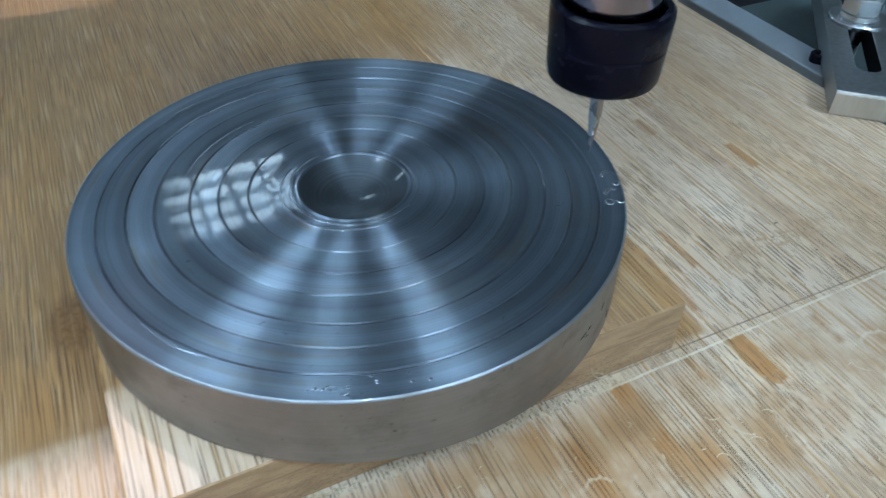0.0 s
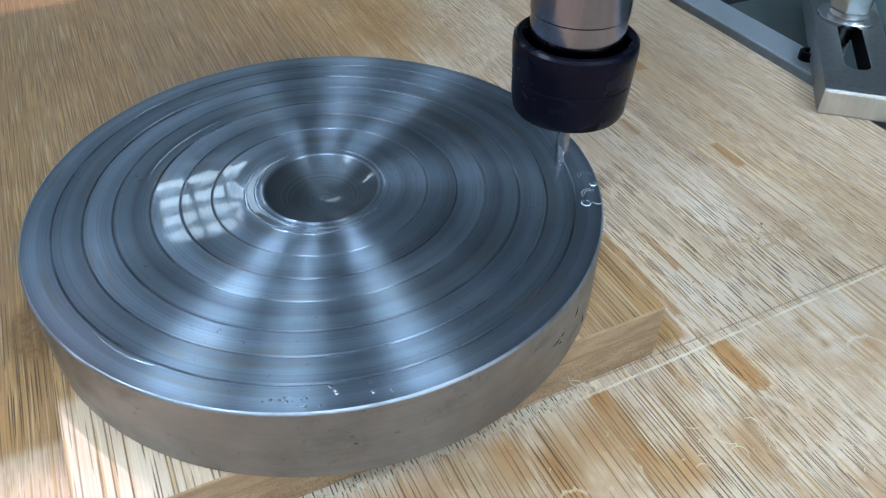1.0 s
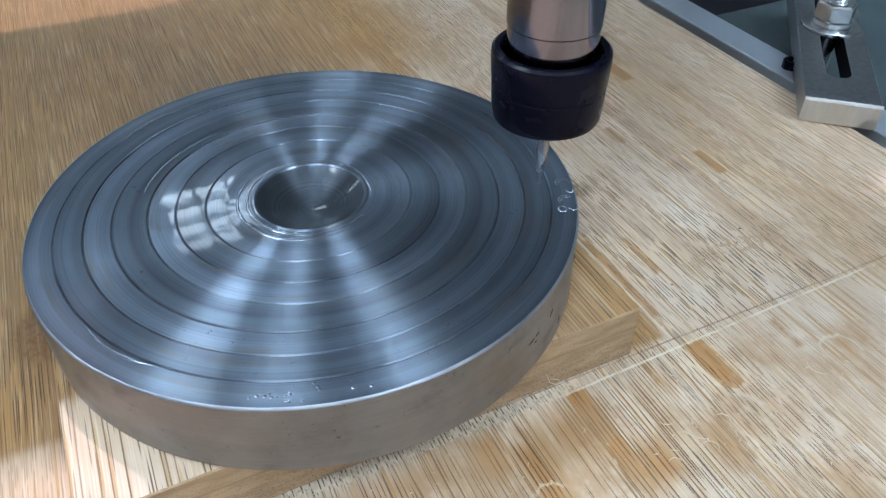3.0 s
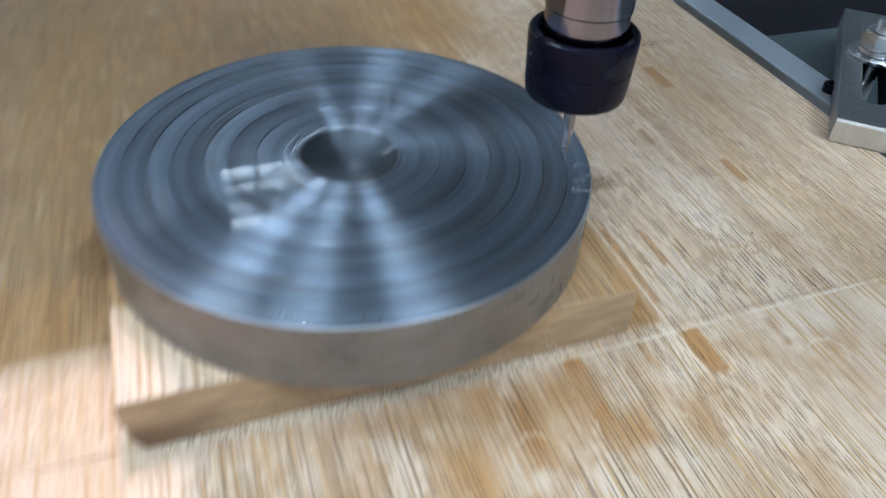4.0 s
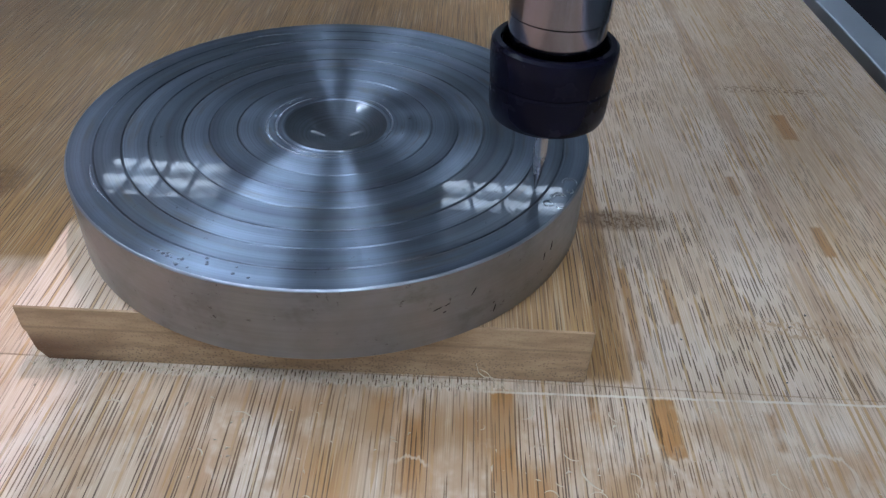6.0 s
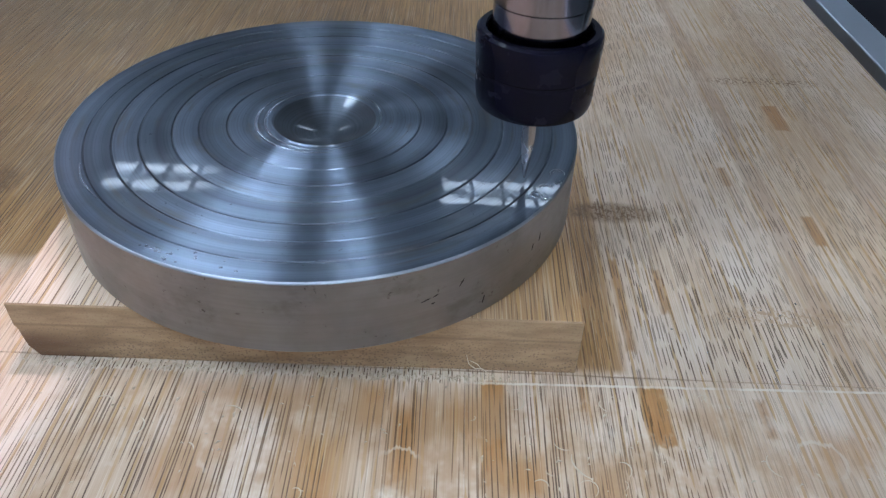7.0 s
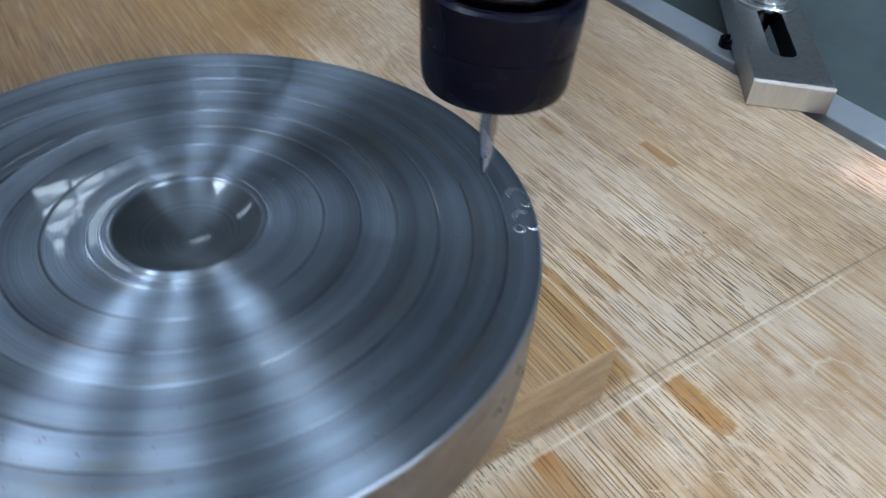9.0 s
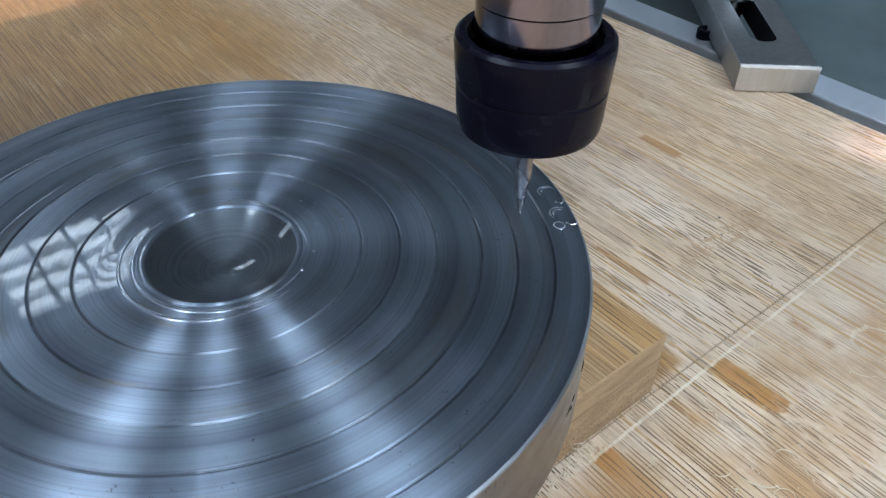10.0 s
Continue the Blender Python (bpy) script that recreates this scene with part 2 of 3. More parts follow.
    if marks:
        # brown node scars with their dots
        for x, y, w, h, c in ((0.019, 0.0768, 0.0195, 0.0065, (0.12, 0.055, 0.014)), (0.066, 0.026, 0.025, 0.005, (0.40, 0.25, 0.14)),
                              (0.105, 0.185, 0.03, 0.005, (0.22, 0.125, 0.06)), (-0.201, 0.0805, 0.012, 0.012, (0.11, 0.05, 0.016)), (-0.158, 0.084, 0.009, 0.014, (0.15, 0.072, 0.02))):
            dx = m.math("DIVIDE", m.math("SUBTRACT", X, x), w)
            dy = m.math("DIVIDE", m.math("SUBTRACT", Y, y), h)
            rr = m.math("ADD", m.math("MULTIPLY", dx, dx), m.math("MULTIPLY", dy, dy))
            spot = m.noise(m.place((750, 420, 100), kind), 1.0, 2, 0.7)
            col = m.mix(m.math("MULTIPLY", m.span(rr, 1.3, 0.2), m.span(spot, 0.47, 0.60, 0.55 if w < 0.02 else 0.0, 0.92)), col, c)
        # pale rings and bands of dried residue
        for x, y, r in ((0.0353, -0.0262, 0.0056), (0.058, -0.0255, 0.006), (-0.046, -0.034, 0.007), (-0.088, -0.03, 0.006), (-0.004, -0.0262, 0.0062)):
            v = m.node("ShaderNodeVectorMath", 1, {0: m.node("ShaderNodeCombineXYZ", 0, {0: xs, 1: ys}), 1: (x, y, 0)}, operation="DISTANCE")
            ring = m.math("ABSOLUTE", m.math("SUBTRACT", v, r))
            col = m.mix(m.math("MULTIPLY", m.span(ring, 0.0008, 0.0002), m.span(cloud, 0.44, 0.62, 0.0, 0.5)), col, (0.66, 0.57, 0.46))
        # worn brown patches
        worn = m.noise(m.place((58, 46, 40), kind, (8, 1, 3)), 1.0, 4, 0.65)
        worn = m.math("MULTIPLY", m.span(worn, 0.44, 0.62, 0.0, 0.80), m.math("MULTIPLY", m.span(Y, -0.004, -0.016), m.math("MULTIPLY", m.span(X, 0.10, -0.02, 0.35, 1.0), m.span(X, -0.155, -0.115))))
        col = m.mix(worn, col, (0.39, 0.230, 0.115))
        # chalky residue in front of the block
        haze = m.noise(m.place((75, 60, 40), kind, (2, 6, 0)), 1.0, 4, 0.65)
        haze = m.math("MULTIPLY", m.span(haze, 0.56, 0.70, 0.0, 0.34), m.span(Y, 0.0, -0.012))
        col = m.mix(haze, col, (0.64, 0.545, 0.44))
        # the veins still show through the worn patches
        col = m.mix(m.math("MULTIPLY", dark, m.math("MULTIPLY", worn, 1.1)), col, (0.08, 0.036, 0.012))
        # torn pale fibres along the cut, with dark ticks between them
        cut = m.math("MULTIPLY", m.span(m.math("ABSOLUTE", m.math("ADD", ys, 0.0025)), 0.0028, 0.0016), m.span(m.math("ABSOLUTE", m.math("ADD", X, 0.084)), 0.072, 0.050))
        col = m.mix(m.math("MULTIPLY", cut, m.span(m.noise(m.place((900, 300, 100), kind), 1.0, 2), 0.36, 0.52, 0.25, 0.75)), col, (0.62, 0.52, 0.40))
        col = m.mix(m.math("MULTIPLY", cut, veins(0.0011, 0.0042, 0.00018, 0.8, 17.2)), col, (0.10, 0.05, 0.02))
        # pale raised burr and dirty saw line beyond the block
        drift = m.math("ADD", m.math("ADD", Y, m.math("SUBTRACT", 0.0040, m.math("MULTIPLY", X, 0.022))), m.math("MULTIPLY", wob, 0.15))
        burr = m.math("MULTIPLY", m.span(m.math("ABSOLUTE", drift), 0.0006, 0.0002, 0.0, 0.8), m.span(m.math("ABSOLUTE", m.math("SUBTRACT", X, 0.035)), 0.07, 0.05))
        col = m.mix(m.math("MULTIPLY", burr, m.span(cloud, 0.40, 0.56, 0.25, 1.0)), col, (0.70, 0.61, 0.49))
        saw = m.math("MULTIPLY", m.span(m.math("ABSOLUTE", m.math("ADD", Y, m.math("ADD", 0.0004, m.math("MULTIPLY", wob, 0.08)))), 0.00036, 0.00016, 0.0, 0.55), m.span(X, -0.15, -0.147, 0.3, 1.0))
        col = m.mix(m.math("MULTIPLY", saw, m.span(cloud, 0.36, 0.56, 0.4, 1.0)), col, (0.20, 0.115, 0.055))
    m.put("Base Color", col)
    m.put("Roughness", m.span(var, 0.0, 1.0, 0.58, 0.30))
    h = m.math("SUBTRACT", m.math("MULTIPLY", fine, 0.4), m.math("MULTIPLY", dark, 1.2))
    m.put("Normal", m.bump(h, 0.35, 0.0004))
    return m.m


def end_grain(name):
    m = Mat(name, rough=0.7)
    p = m.place((1, 1, 1), "World")
    cell = m.node("ShaderNodeTexVoronoi", 0, {"Vector": p, "Scale": 1250.0})
    n1 = m.noise(m.place((60, 60, 260), "World"), 1.0, 3, 0.6)
    sep = m.node("ShaderNodeSeparateXYZ", 2, {0: p})
    dens = m.span(sep, 0.016, 0.001, 0.25, 1.0)
    col = m.mix(m.span(n1, 0.3, 0.7), (0.235, 0.140, 0.070), (0.365, 0.236, 0.130))
    layer = m.span(m.math("ABSOLUTE", m.math("SUBTRACT", sep, 0.0122)), 0.0006, 0.0002, 0, 0.45)
    col = m.mix(layer, col, (0.17, 0.10, 0.05))
    sx = m.node("ShaderNodeSeparateXYZ", 0, {0: p})
    # darker brown towards the foot at the left end
    darkened = m.math("MULTIPLY", m.span(m.math("ADD", sx, m.math("MULTIPLY", n1, 0.012)), -0.106, -0.141), m.span(m.math("SUBTRACT", sep, m.math("MULTIPLY", n1, 0.008)), 0.009, 0.001))
    col = m.mix(m.math("MULTIPLY", darkened, 0.9), col, (0.085, 0.035, 0.012))
    dots = m.math("MULTIPLY", m.span(cell, 0.42, 0.25), dens)
    col = m.mix(m.math("MULTIPLY", dots, 0.6), col, (0.10, 0.055, 0.03))
    m.put("Base Color", col)
    m.put("Normal", m.bump(m.math("SUBTRACT", n1, dots), 0.4, 0.0004))
    return m.m


def turned_steel(name, side=False):
    """Lathe-turned steel, wet with a film of clear oil on its face."""
    m = Mat(name, rough=0.3, metal=1.0)
    tc = m.t.nodes.new("ShaderNodeTexCoord").outputs["Object"]
    sp = m.node("ShaderNodeSeparateXYZ", 0, {0: tc}).node
    x, y, z = sp.outputs
    r = m.math("SQRT", m.math("ADD", m.math("MULTIPLY", x, x), m.math("MULTIPLY", y, y)))
    band = m.noise(m.math("MULTIPLY", r, 150.0), 1.0, 1, 0.5, "1D")
    fine = m.noise(m.math("MULTIPLY", r, 4200.0), 1.0, 2, 0.7, "1D")
    smear = m.noise(m.place((34, 34, 34)), 1.0, 4, 0.6)
    speckle = m.noise(m.place((420, 420, 420)), 1.0, 3, 0.7)
    if side:
        streak = m.noise(m.place((18, 18, 900)), 1.0, 3, 0.6)
        col = m.mix(m.span(streak, 0.3, 0.7), (0.240, 0.233, 0.238), (0.262, 0.254, 0.262))
        dirt = m.noise(m.place((70, 70, 90)), 1.0, 4, 0.65)
        col = m.mix(m.span(smear, 0.42, 0.66, 0, 0.45), col, (0.195, 0.176, 0.165))
        col = m.mix(m.span(dirt, 0.54, 0.72, 0, 0.5), col, (0.15, 0.13, 0.12))
        col = m.mix(m.math("MULTIPLY", m.span(speckle, 0.62, 0.70), m.span(dirt, 0.45, 0.6, 0.0, 0.8)), col, (0.06, 0.05, 0.045))
        m.put("Base Color", col)
        m.put("Roughness", m.span(m.math("ADD", m.math("MULTIPLY", dirt, 0.5), m.math("MULTIPLY", smear, 0.5)), 0.35, 0.65, 0.36, 0.54))
        m.put("Coat Weight", 0.15), m.put("Coat Roughness", 0.2)
    else:
        col = m.mix(m.span(band, 0.32, 0.68), (0.150, 0.178, 0.228), (0.245, 0.290, 0.355))
        # every ring between two grooves was cut with its own feed: its own tone and gloss
        tone, gloss = RINGS[0]
        for g, (a, b), (c, d) in zip(GROOVES, RINGS, RINGS[1:]):
            step = m.span(r, g - 0.0002, g + 0.0002)
            tone = m.math("ADD", tone, m.math("MULTIPLY", step, c - a))
            gloss = m.math("ADD", gloss, m.math("MULTIPLY", step, d - b))
        col = m.mix(1.0, col, m.node("ShaderNodeCombineColor", 0, {0: tone, 1: tone, 2: tone}), "MULTIPLY")
        # shade in the grooves put into the colour, and the finer turning marks
        groove_dark = 0.0
        for g in GROOVES:
            groove_dark = m.math("MAXIMUM", groove_dark, m.span(m.math("ABSOLUTE", m.math("SUBTRACT", r, g)), 0.00042, 0.00014, 0.0, 0.75))
        col = m.mix(m.math("MULTIPLY", groove_dark, m.span(smear, 0.36, 0.60, 0.25, 1.0)), col, (0.030, 0.034, 0.042))
        marks = m.noise(m.math("MULTIPLY", r, 1500.0), 1.0, 2, 0.7, "1D")
        col = m.mix(m.span(marks, 0.42, 0.72, 0.0, 0.30), col, (0.075, 0.088, 0.105))
        # thin brown oil stains, stretched round the disc
        ang = m.math("ARCTAN2", y, x)
        swirl = m.noise(m.node("ShaderNodeCombineXYZ", 0, {0: m.math("MULTIPLY", r, 210.0), 1: m.math("MULTIPLY", m.math("COSINE", ang), 1.6), 2: m.math("MULTIPLY", m.math("SINE", ang), 1.6)}), 1.0, 3, 0.6)
        col = m.mix(m.span(swirl, 0.56, 0.74, 0, 0.55), col, (0.17, 0.150, 0.125))
        col = m.mix(m.span(smear, 0.55, 0.78, 0, 0.35), col, (0.20, 0.195, 0.185))
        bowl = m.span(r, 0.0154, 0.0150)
        film = 0.03
        for fx, fy, fr in ((-0.0265, 0.010, 0.0275), (-0.045, -0.038, 0.025), (0.050, -0.036, 0.025), (0.0, 0.0, 0.026)):
            dist = m.node("ShaderNodeVectorMath", 1, {0: tc, 1: (fx, fy, DISC_TOP)}, operation="DISTANCE")
            patch = m.span(dist, fr, fr * 0.6, 0.08, 0.72)
            if fy < -0.03:
                # the pools in front end in a sharp bank
                patch = m.math("MULTIPLY", patch, m.span(m.math("ADD", y, m.math("MULTIPLY", smear, 0.002)), -0.0412, -0.0402, 0.12, 1.0))
            film = m.math("MAXIMUM", film, patch)
        # the dished centre's shade and dark reflection are put into its colour
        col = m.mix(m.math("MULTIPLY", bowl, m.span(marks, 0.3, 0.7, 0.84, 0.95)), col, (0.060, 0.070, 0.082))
        m.put("Metallic", 0.95)
        speck = m.noise(m.place((160, 160, 160)), 1.0, 3, 0.7)
        # chatter left by the tool in the dished centre
        chatter = m.math("ADD", m.noise(m.math("MULTIPLY", r, 900.0), 1.0, 2, 0.6, "1D"), m.math("MULTIPLY", m.noise(m.place((190, 260, 60)), 1.0, 2, 0.6), 0.8))
        lean = m.node("ShaderNodeVectorMath", 0, {0: m.node("ShaderNodeCombineXYZ", 0, {0: x, 1: y}), 3: m.math("MULTIPLY", m.math("SUBTRACT", 1.0, bowl), m.math("DIVIDE", 0.075, m.math("MAXIMUM", r, 0.001)))}, operation="SCALE")
        # the feed leaves saw-toothed marks that lean outwards
        tooth = m.node("ShaderNodeVectorMath", 0, {0: m.node("ShaderNodeVectorMath", 0, {0: m.node("ShaderNodeNewGeometry", 1), 1: lean}, operation="ADD")}, operation="NORMALIZE")
        m.put("Normal", m.node("ShaderNodeBump", 0, {"Height": m.math("MULTIPLY", chatter, bowl), "Strength": 0.16, "Distance": 0.00022, "Normal": tooth}))
        # small pits and dried spots
        pits = m.math("MULTIPLY", m.span(speckle, 0.66, 0.72), m.span(smear, 0.45, 0.60))
        col = m.mix(m.math("MULTIPLY", pits, 0.7), col, (0.045, 0.045, 0.05))
        m.put("Base Color", col)
        rough = m.math("ADD", m.span(fine, 0.3, 0.7, -0.03, 0.03), m.math("ADD", gloss, m.math("MULTIPLY", m.math("SUBTRACT", m.math("ADD", m.math("MULTIPLY", smear, 0.6), m.math("MULTIPLY", speck, 0.4)), 0.5), 0.25)))
        m.put("Roughness", m.math("ADD", rough, m.math("MULTIPLY", bowl, 0.10)))
        m.put("Anisotropic", m.span(bowl, 0.0, 1.0, 1.0, 0.75)), m.put("Anisotropic Rotation", 0.25)
        m.put("Coat Weight", film), m.put("Coat Roughness", 0.028), m.put("Coat IOR", 1.47)
        wave = m.noise(m.place((38, 38, 10)), 1.0, 1, 0.4)
        ripple = m.math("ADD", m.math("MULTIPLY", wave, 0.10), m.math("MULTIPLY", m.noise(m.math("MULTIPLY", r, 260.0), 1.0, 1, 0.5, "1D"), 0.03))
        # the oil swells towards the rim of the dished centre
        ripple = m.math("ADD", ripple, m.span(r, 0.0165, 0.0245, 1.3, 0.0))
        ripple = m.math("ADD", ripple, m.math("MULTIPLY", m.math("MULTIPLY", chatter, bowl), 0.06))
        m.put("Coat Normal", m.node("ShaderNodeBump", 0, {"Height": ripple, "Strength": 0.25, "Distance": 0.0009}))
    m.put("Tangent", m.node("ShaderNodeTangent", 0, direction_type="RADIAL", axis="Z"))
    if not side:
        # dull, evenly scattering part of the surface: oil haze and fine chatter under the turning marks
        dull = m.t.nodes.new("ShaderNodeBsdfPrincipled")
        m.t.links.new(m.mix(1.0, col, (0.8, 0.8, 0.8), "MULTIPLY"), dull.inputs["Base Color"])
        dull.inputs["Metallic"].default_value, dull.inputs["Roughness"].default_value = 1.0, 0.62
        both = m.t.nodes.new("ShaderNodeMixShader")
        m.t.links.new(m.span(m.math("ADD", m.math("MULTIPLY", smear, 0.6), m.math("MULTIPLY", swirl, 0.4)), 0.32, 0.68, 0.06, 0.36), both.inputs[0])
        m.t.links.new(m.b.outputs[0], both.inputs[1]), m.t.links.new(dull.outputs[0], both.inputs[2])
        m.t.links.new(both.outputs[0], m.t.nodes["Material Output"].inputs["Surface"])
    return m.m


def plain_metal(name, color, rough, metal=1.0, grain=(120, 120, 120), amount=0.25, coat=0.0):
    m = Mat(name, rough, metal)
    n = m.noise(m.place(grain), 1.0, 4, 0.6)
    m.put("Base Color", m.mix(n, tuple(c * (1 - amount) for c in color), tuple(min(1, c * (1 + amount)) for c in color)))
    m.put("Roughness", m.span(n, 0.25, 0.75, rough * 0.8, min(1, rough * 1.25)))
    m.put("Normal", m.bump(n, 0.08, 0.0002))
    if coat:
        m.put("Coat Weight", coat), m.put("Coat Roughness", 0.12)
    return m.m


def painted(name, color, rough=0.6, scale=6.0, amount=0.12):
    m = Mat(name, rough)
    n = m.noise(m.place((scale,) * 3), 1.0, 5, 0.6)
    m.put("Base Color", m.mix(n, tuple(c * (1 - amount) for c in color), tuple(min(1, c * (1 + amount)) for c in color)))
    m.put("Normal", m.bump(m.noise(m.place((scale * 30,) * 3), 1.0, 2), 0.06, 0.001))
    return m.m


def glow(name, color, strength):
    m = Mat(name, 0.4, 0.0, (0.8, 0.8, 0.8))
    m.put("Emission Color", color), m.put("Emission Strength", strength)
    return m.m


BAMBOO_BOARD = bamboo("bamboo_board", 0.0, True)
BAMBOO_BLOCK = bamboo("bamboo_block", 0.38)
END_GRAIN = end_grain("bamboo_end_grain")
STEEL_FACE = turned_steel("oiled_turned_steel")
STEEL_SIDE = turned_steel("turned_steel_side", True)
STEEL_CUT = plain_metal("fresh_cut_steel", (0.68, 0.70, 0.73), 0.24)
STEEL_BAR = plain_metal("dull_steel", (0.36, 0.37, 0.38), 0.40, grain=(420, 420, 420), amount=0.45)
STEEL_GROUND = plain_metal("ground_steel", (0.62, 0.60, 0.57), 0.42, grain=(300, 300, 40))
STEEL_EDGE = plain_metal("milled_edge", (0.92, 0.92, 0.92), 0.5, 0.4)
OIL = plain_metal("oily_film", (0.20, 0.23, 0.28), 0.12, 0.6, amount=0.1, coat=1.0)
CHAMFER = plain_metal("worn_bright_edge", (0.29, 0.31, 0.345), 0.44, 1.0, grain=(60, 60, 60), amount=0.45)
ZINC = plain_metal("zinc_plated_steel", (0.62, 0.63, 0.64), 0.22)
SHAFT = plain_metal("spinning_steel", (0.20, 0.185, 0.21), 0.12, grain=(4, 4, 90), amount=0.08)
BLACK = plain_metal("black_oxide", (0.0035, 0.0033, 0.008), 0.24, 0.0, amount=0.3)
BLACK.node_tree.nodes["Principled BSDF"].inputs["Specular IOR Level"].default_value = 0.09
CARBIDE = plain_metal("carbide", (0.36, 0.34, 0.34), 0.26)
ALU = plain_metal("aluminium", (0.60, 0.65, 0.72), 0.36, 0.7, grain=(30, 300, 30), amount=0.12)
BED_GREEN = painted("bed_paint", (0.055, 0.074, 0.078), 0.50, 22.0, 0.6)
DARK = painted("dark_paint_and_shade", (0.005, 0.006, 0.008), 0.95, 15.0, 0.4)
DARK.node_tree.nodes["Principled BSDF"].inputs["Specular IOR Level"].default_value = 0.1
WHITE_WALL = painted("wall_paint", (0.66, 0.68, 0.69), 0.8, 2.0, 0.08)
CEIL_PAINT = painted("ceiling_paint", (0.66, 0.69, 0.72), 0.85, 2.0, 0.08)
FLOOR_PAINT = painted("floor_paint", (0.22, 0.23, 0.23), 0.6, 3.0, 0.25)
HEAD_PAINT = painted("head_paint", (0.45, 0.45, 0.46), 0.5, 12.0, 0.1)
TUBE = glow("tube_light", (0.76, 0.91, 1.04), TUBE_GLOW)
OLD_TUBE = glow("old_tube_light", (0.76, 0.91, 1.04), 12.0)
SHAVING = painted("wood_shaving", (0.52, 0.42, 0.30), 0.7, 400.0, 0.3)


# ---------------------------------------------------------------- mesh helpers
def part(name, bm, material, parent=None, label="", smooth=None):
    me = bpy.data.meshes.new(name)
    bmesh.ops.recalc_face_normals(bm, faces=bm.faces)
    if smooth is not None:
        for f in bm.faces:
            f.smooth = True
        for e in bm.edges:
            if len(e.link_faces) == 2 and e.calc_face_angle(0) > radians(smooth):
                e.smooth = False
    bm.to_mesh(me)
    bm.free()
    for mat in material if isinstance(material, (list, tuple)) else (material,):
        me.materials.append(mat)
    ob = new(name, me)
    ob.parent = parent
    if label:
        ob["label"] = label
    return ob


def box(x0, x1, y0, y1, z0, z1, bevel=0.0, segments=2, bm=None):
    bm = bm or bmesh.new()
    made = bmesh.ops.create_cube(bm, size=1)["verts"]
    for v in made:
        v.co = Vector(((x0 + x1) / 2 + v.co.x * (x1 - x0), (y0 + y1) / 2 + v.co.y * (y1 - y0), (z0 + z1) / 2 + v.co.z * (z1 - z0)))
    if bevel:
        edges = list({e for v in made for e in v.link_edges})
        bmesh.ops.bevel(bm, geom=edges, offset=bevel, segments=segments, affect="EDGES", profile=0.5)
    return bm


def lathe(profile, steps=64, bm=None, at=(0, 0, 0)):
    """A body of revolution round z from (radius, height) pairs."""
    bm = bm or bmesh.new()
    rings = []
    for r, z in profile:
        if r < 1e-7:
            rings.append([bm.verts.new((at[0], at[1], at[2] + z))])
        else:
            rings.append([bm.verts.new((at[0] + r * math.cos(2 * math.pi * i / steps), at[1] + r * math.sin(2 * math.pi * i / steps), at[2] + z)) for i in range(steps)])
    for a, b in zip(rings, rings[1:]):
        for i in range(steps):
            j = (i + 1) % steps
            if len(a) == 1 and len(b) == 1:
                continue
            if len(a) == 1:
                bm.faces.new((a[0], b[i], b[j]))
            elif len(b) == 1:
                bm.faces.new((a[i], a[j], b[0]))
            else:
                bm.faces.new((a[i], a[j], b[j], b[i]))
    return bm


def prism(outline, z0, z1, bm=None):
    """An upright prism over a closed outline of (x, y)."""
    bm = bm or bmesh.new()
    lo = [bm.verts.new((x, y, z0)) for x, y in outline]
    hi = [bm.verts.new((x, y, z1)) for x, y in outline]
    bm.faces.new(lo), bm.faces.new(hi)
    for i in range(len(outline)):
        j = (i + 1) % len(outline)
        bm.faces.new((lo[i], lo[j], hi[j], hi[i]))
    return bm


def strand(points, radius, sides=5, flat=1.0, bm=None):
    """A thin tube along a line of points, tapered at its ends."""
    bm = bm or bmesh.new()
    rings = []
    n = len(points)
    for i, p in enumerate(points):
        p = Vector(p)
        d = (Vector(points[min(i + 1, n - 1)]) - Vector(points[max(i - 1, 0)])).normalized()
        s = d.cross(Vector((0, 0, 1)))
        s = s.normalized() if s.length > 1e-4 else Vector((1, 0, 0))
        u = s.cross(d)
        r = radius * (0.25 + 0.75 * math.sin(math.pi * (i + 0.3) / (n - 0.4)))
        rings.append([bm.verts.new(p + (s * math.cos(a) + u * math.sin(a) * flat) * r) for a in (2 * math.pi * k / sides for k in range(sides))])
    for a, b in zip(rings, rings[1:]):
        for k in range(sides):
            bm.faces.new((a[k], a[(k + 1) % sides], b[(k + 1) % sides], b[k]))
    bm.faces.new(rings[0]), bm.faces.new(list(reversed(rings[-1])))
    return bm


def thing(name, label, category, kind="", group="", at=(0, 0, 0), turn=0):
    ob = new(name)
    ob.empty_display_size = 0.02
    ob.matrix_world = pose(*at, 0, 0, turn)
    return tagged(ob, label, category, group, kind)


# ---------------------------------------------------------------- the room
def room():
    x0, x1, y0, y1, w = -3.2, 3.4, -2.6, 4.2, 0.12
    for name, b in (("wall_north", (x0 - w, x1 + w, y1, y1 + w)), ("wall_south", (x0 - w, x1 + w, y0 - w, y0)),
                    ("wall_west", (x0 - w, x0, y0, y1)), ("wall_east", (x1, x1 + w, y0, y1))):
        tagged(part(name, box(*b, FLOOR, CEIL), WHITE_WALL), "plain pale painted workshop wall", "wall", kind="structure")
    tagged(part("floor", box(x0 - w, x1 + w, y0 - w, y1 + w, FLOOR - 0.1, FLOOR), FLOOR_PAINT), "grey painted concrete workshop floor", "floor", kind="structure")
    tagged(part("ceiling", box(x0 - w, x1 + w, y0 - w, y1 + w, CEIL, CEIL + 0.1), CEIL_PAINT), "pale workshop ceiling with louvre lights", "ceiling", kind="structure")


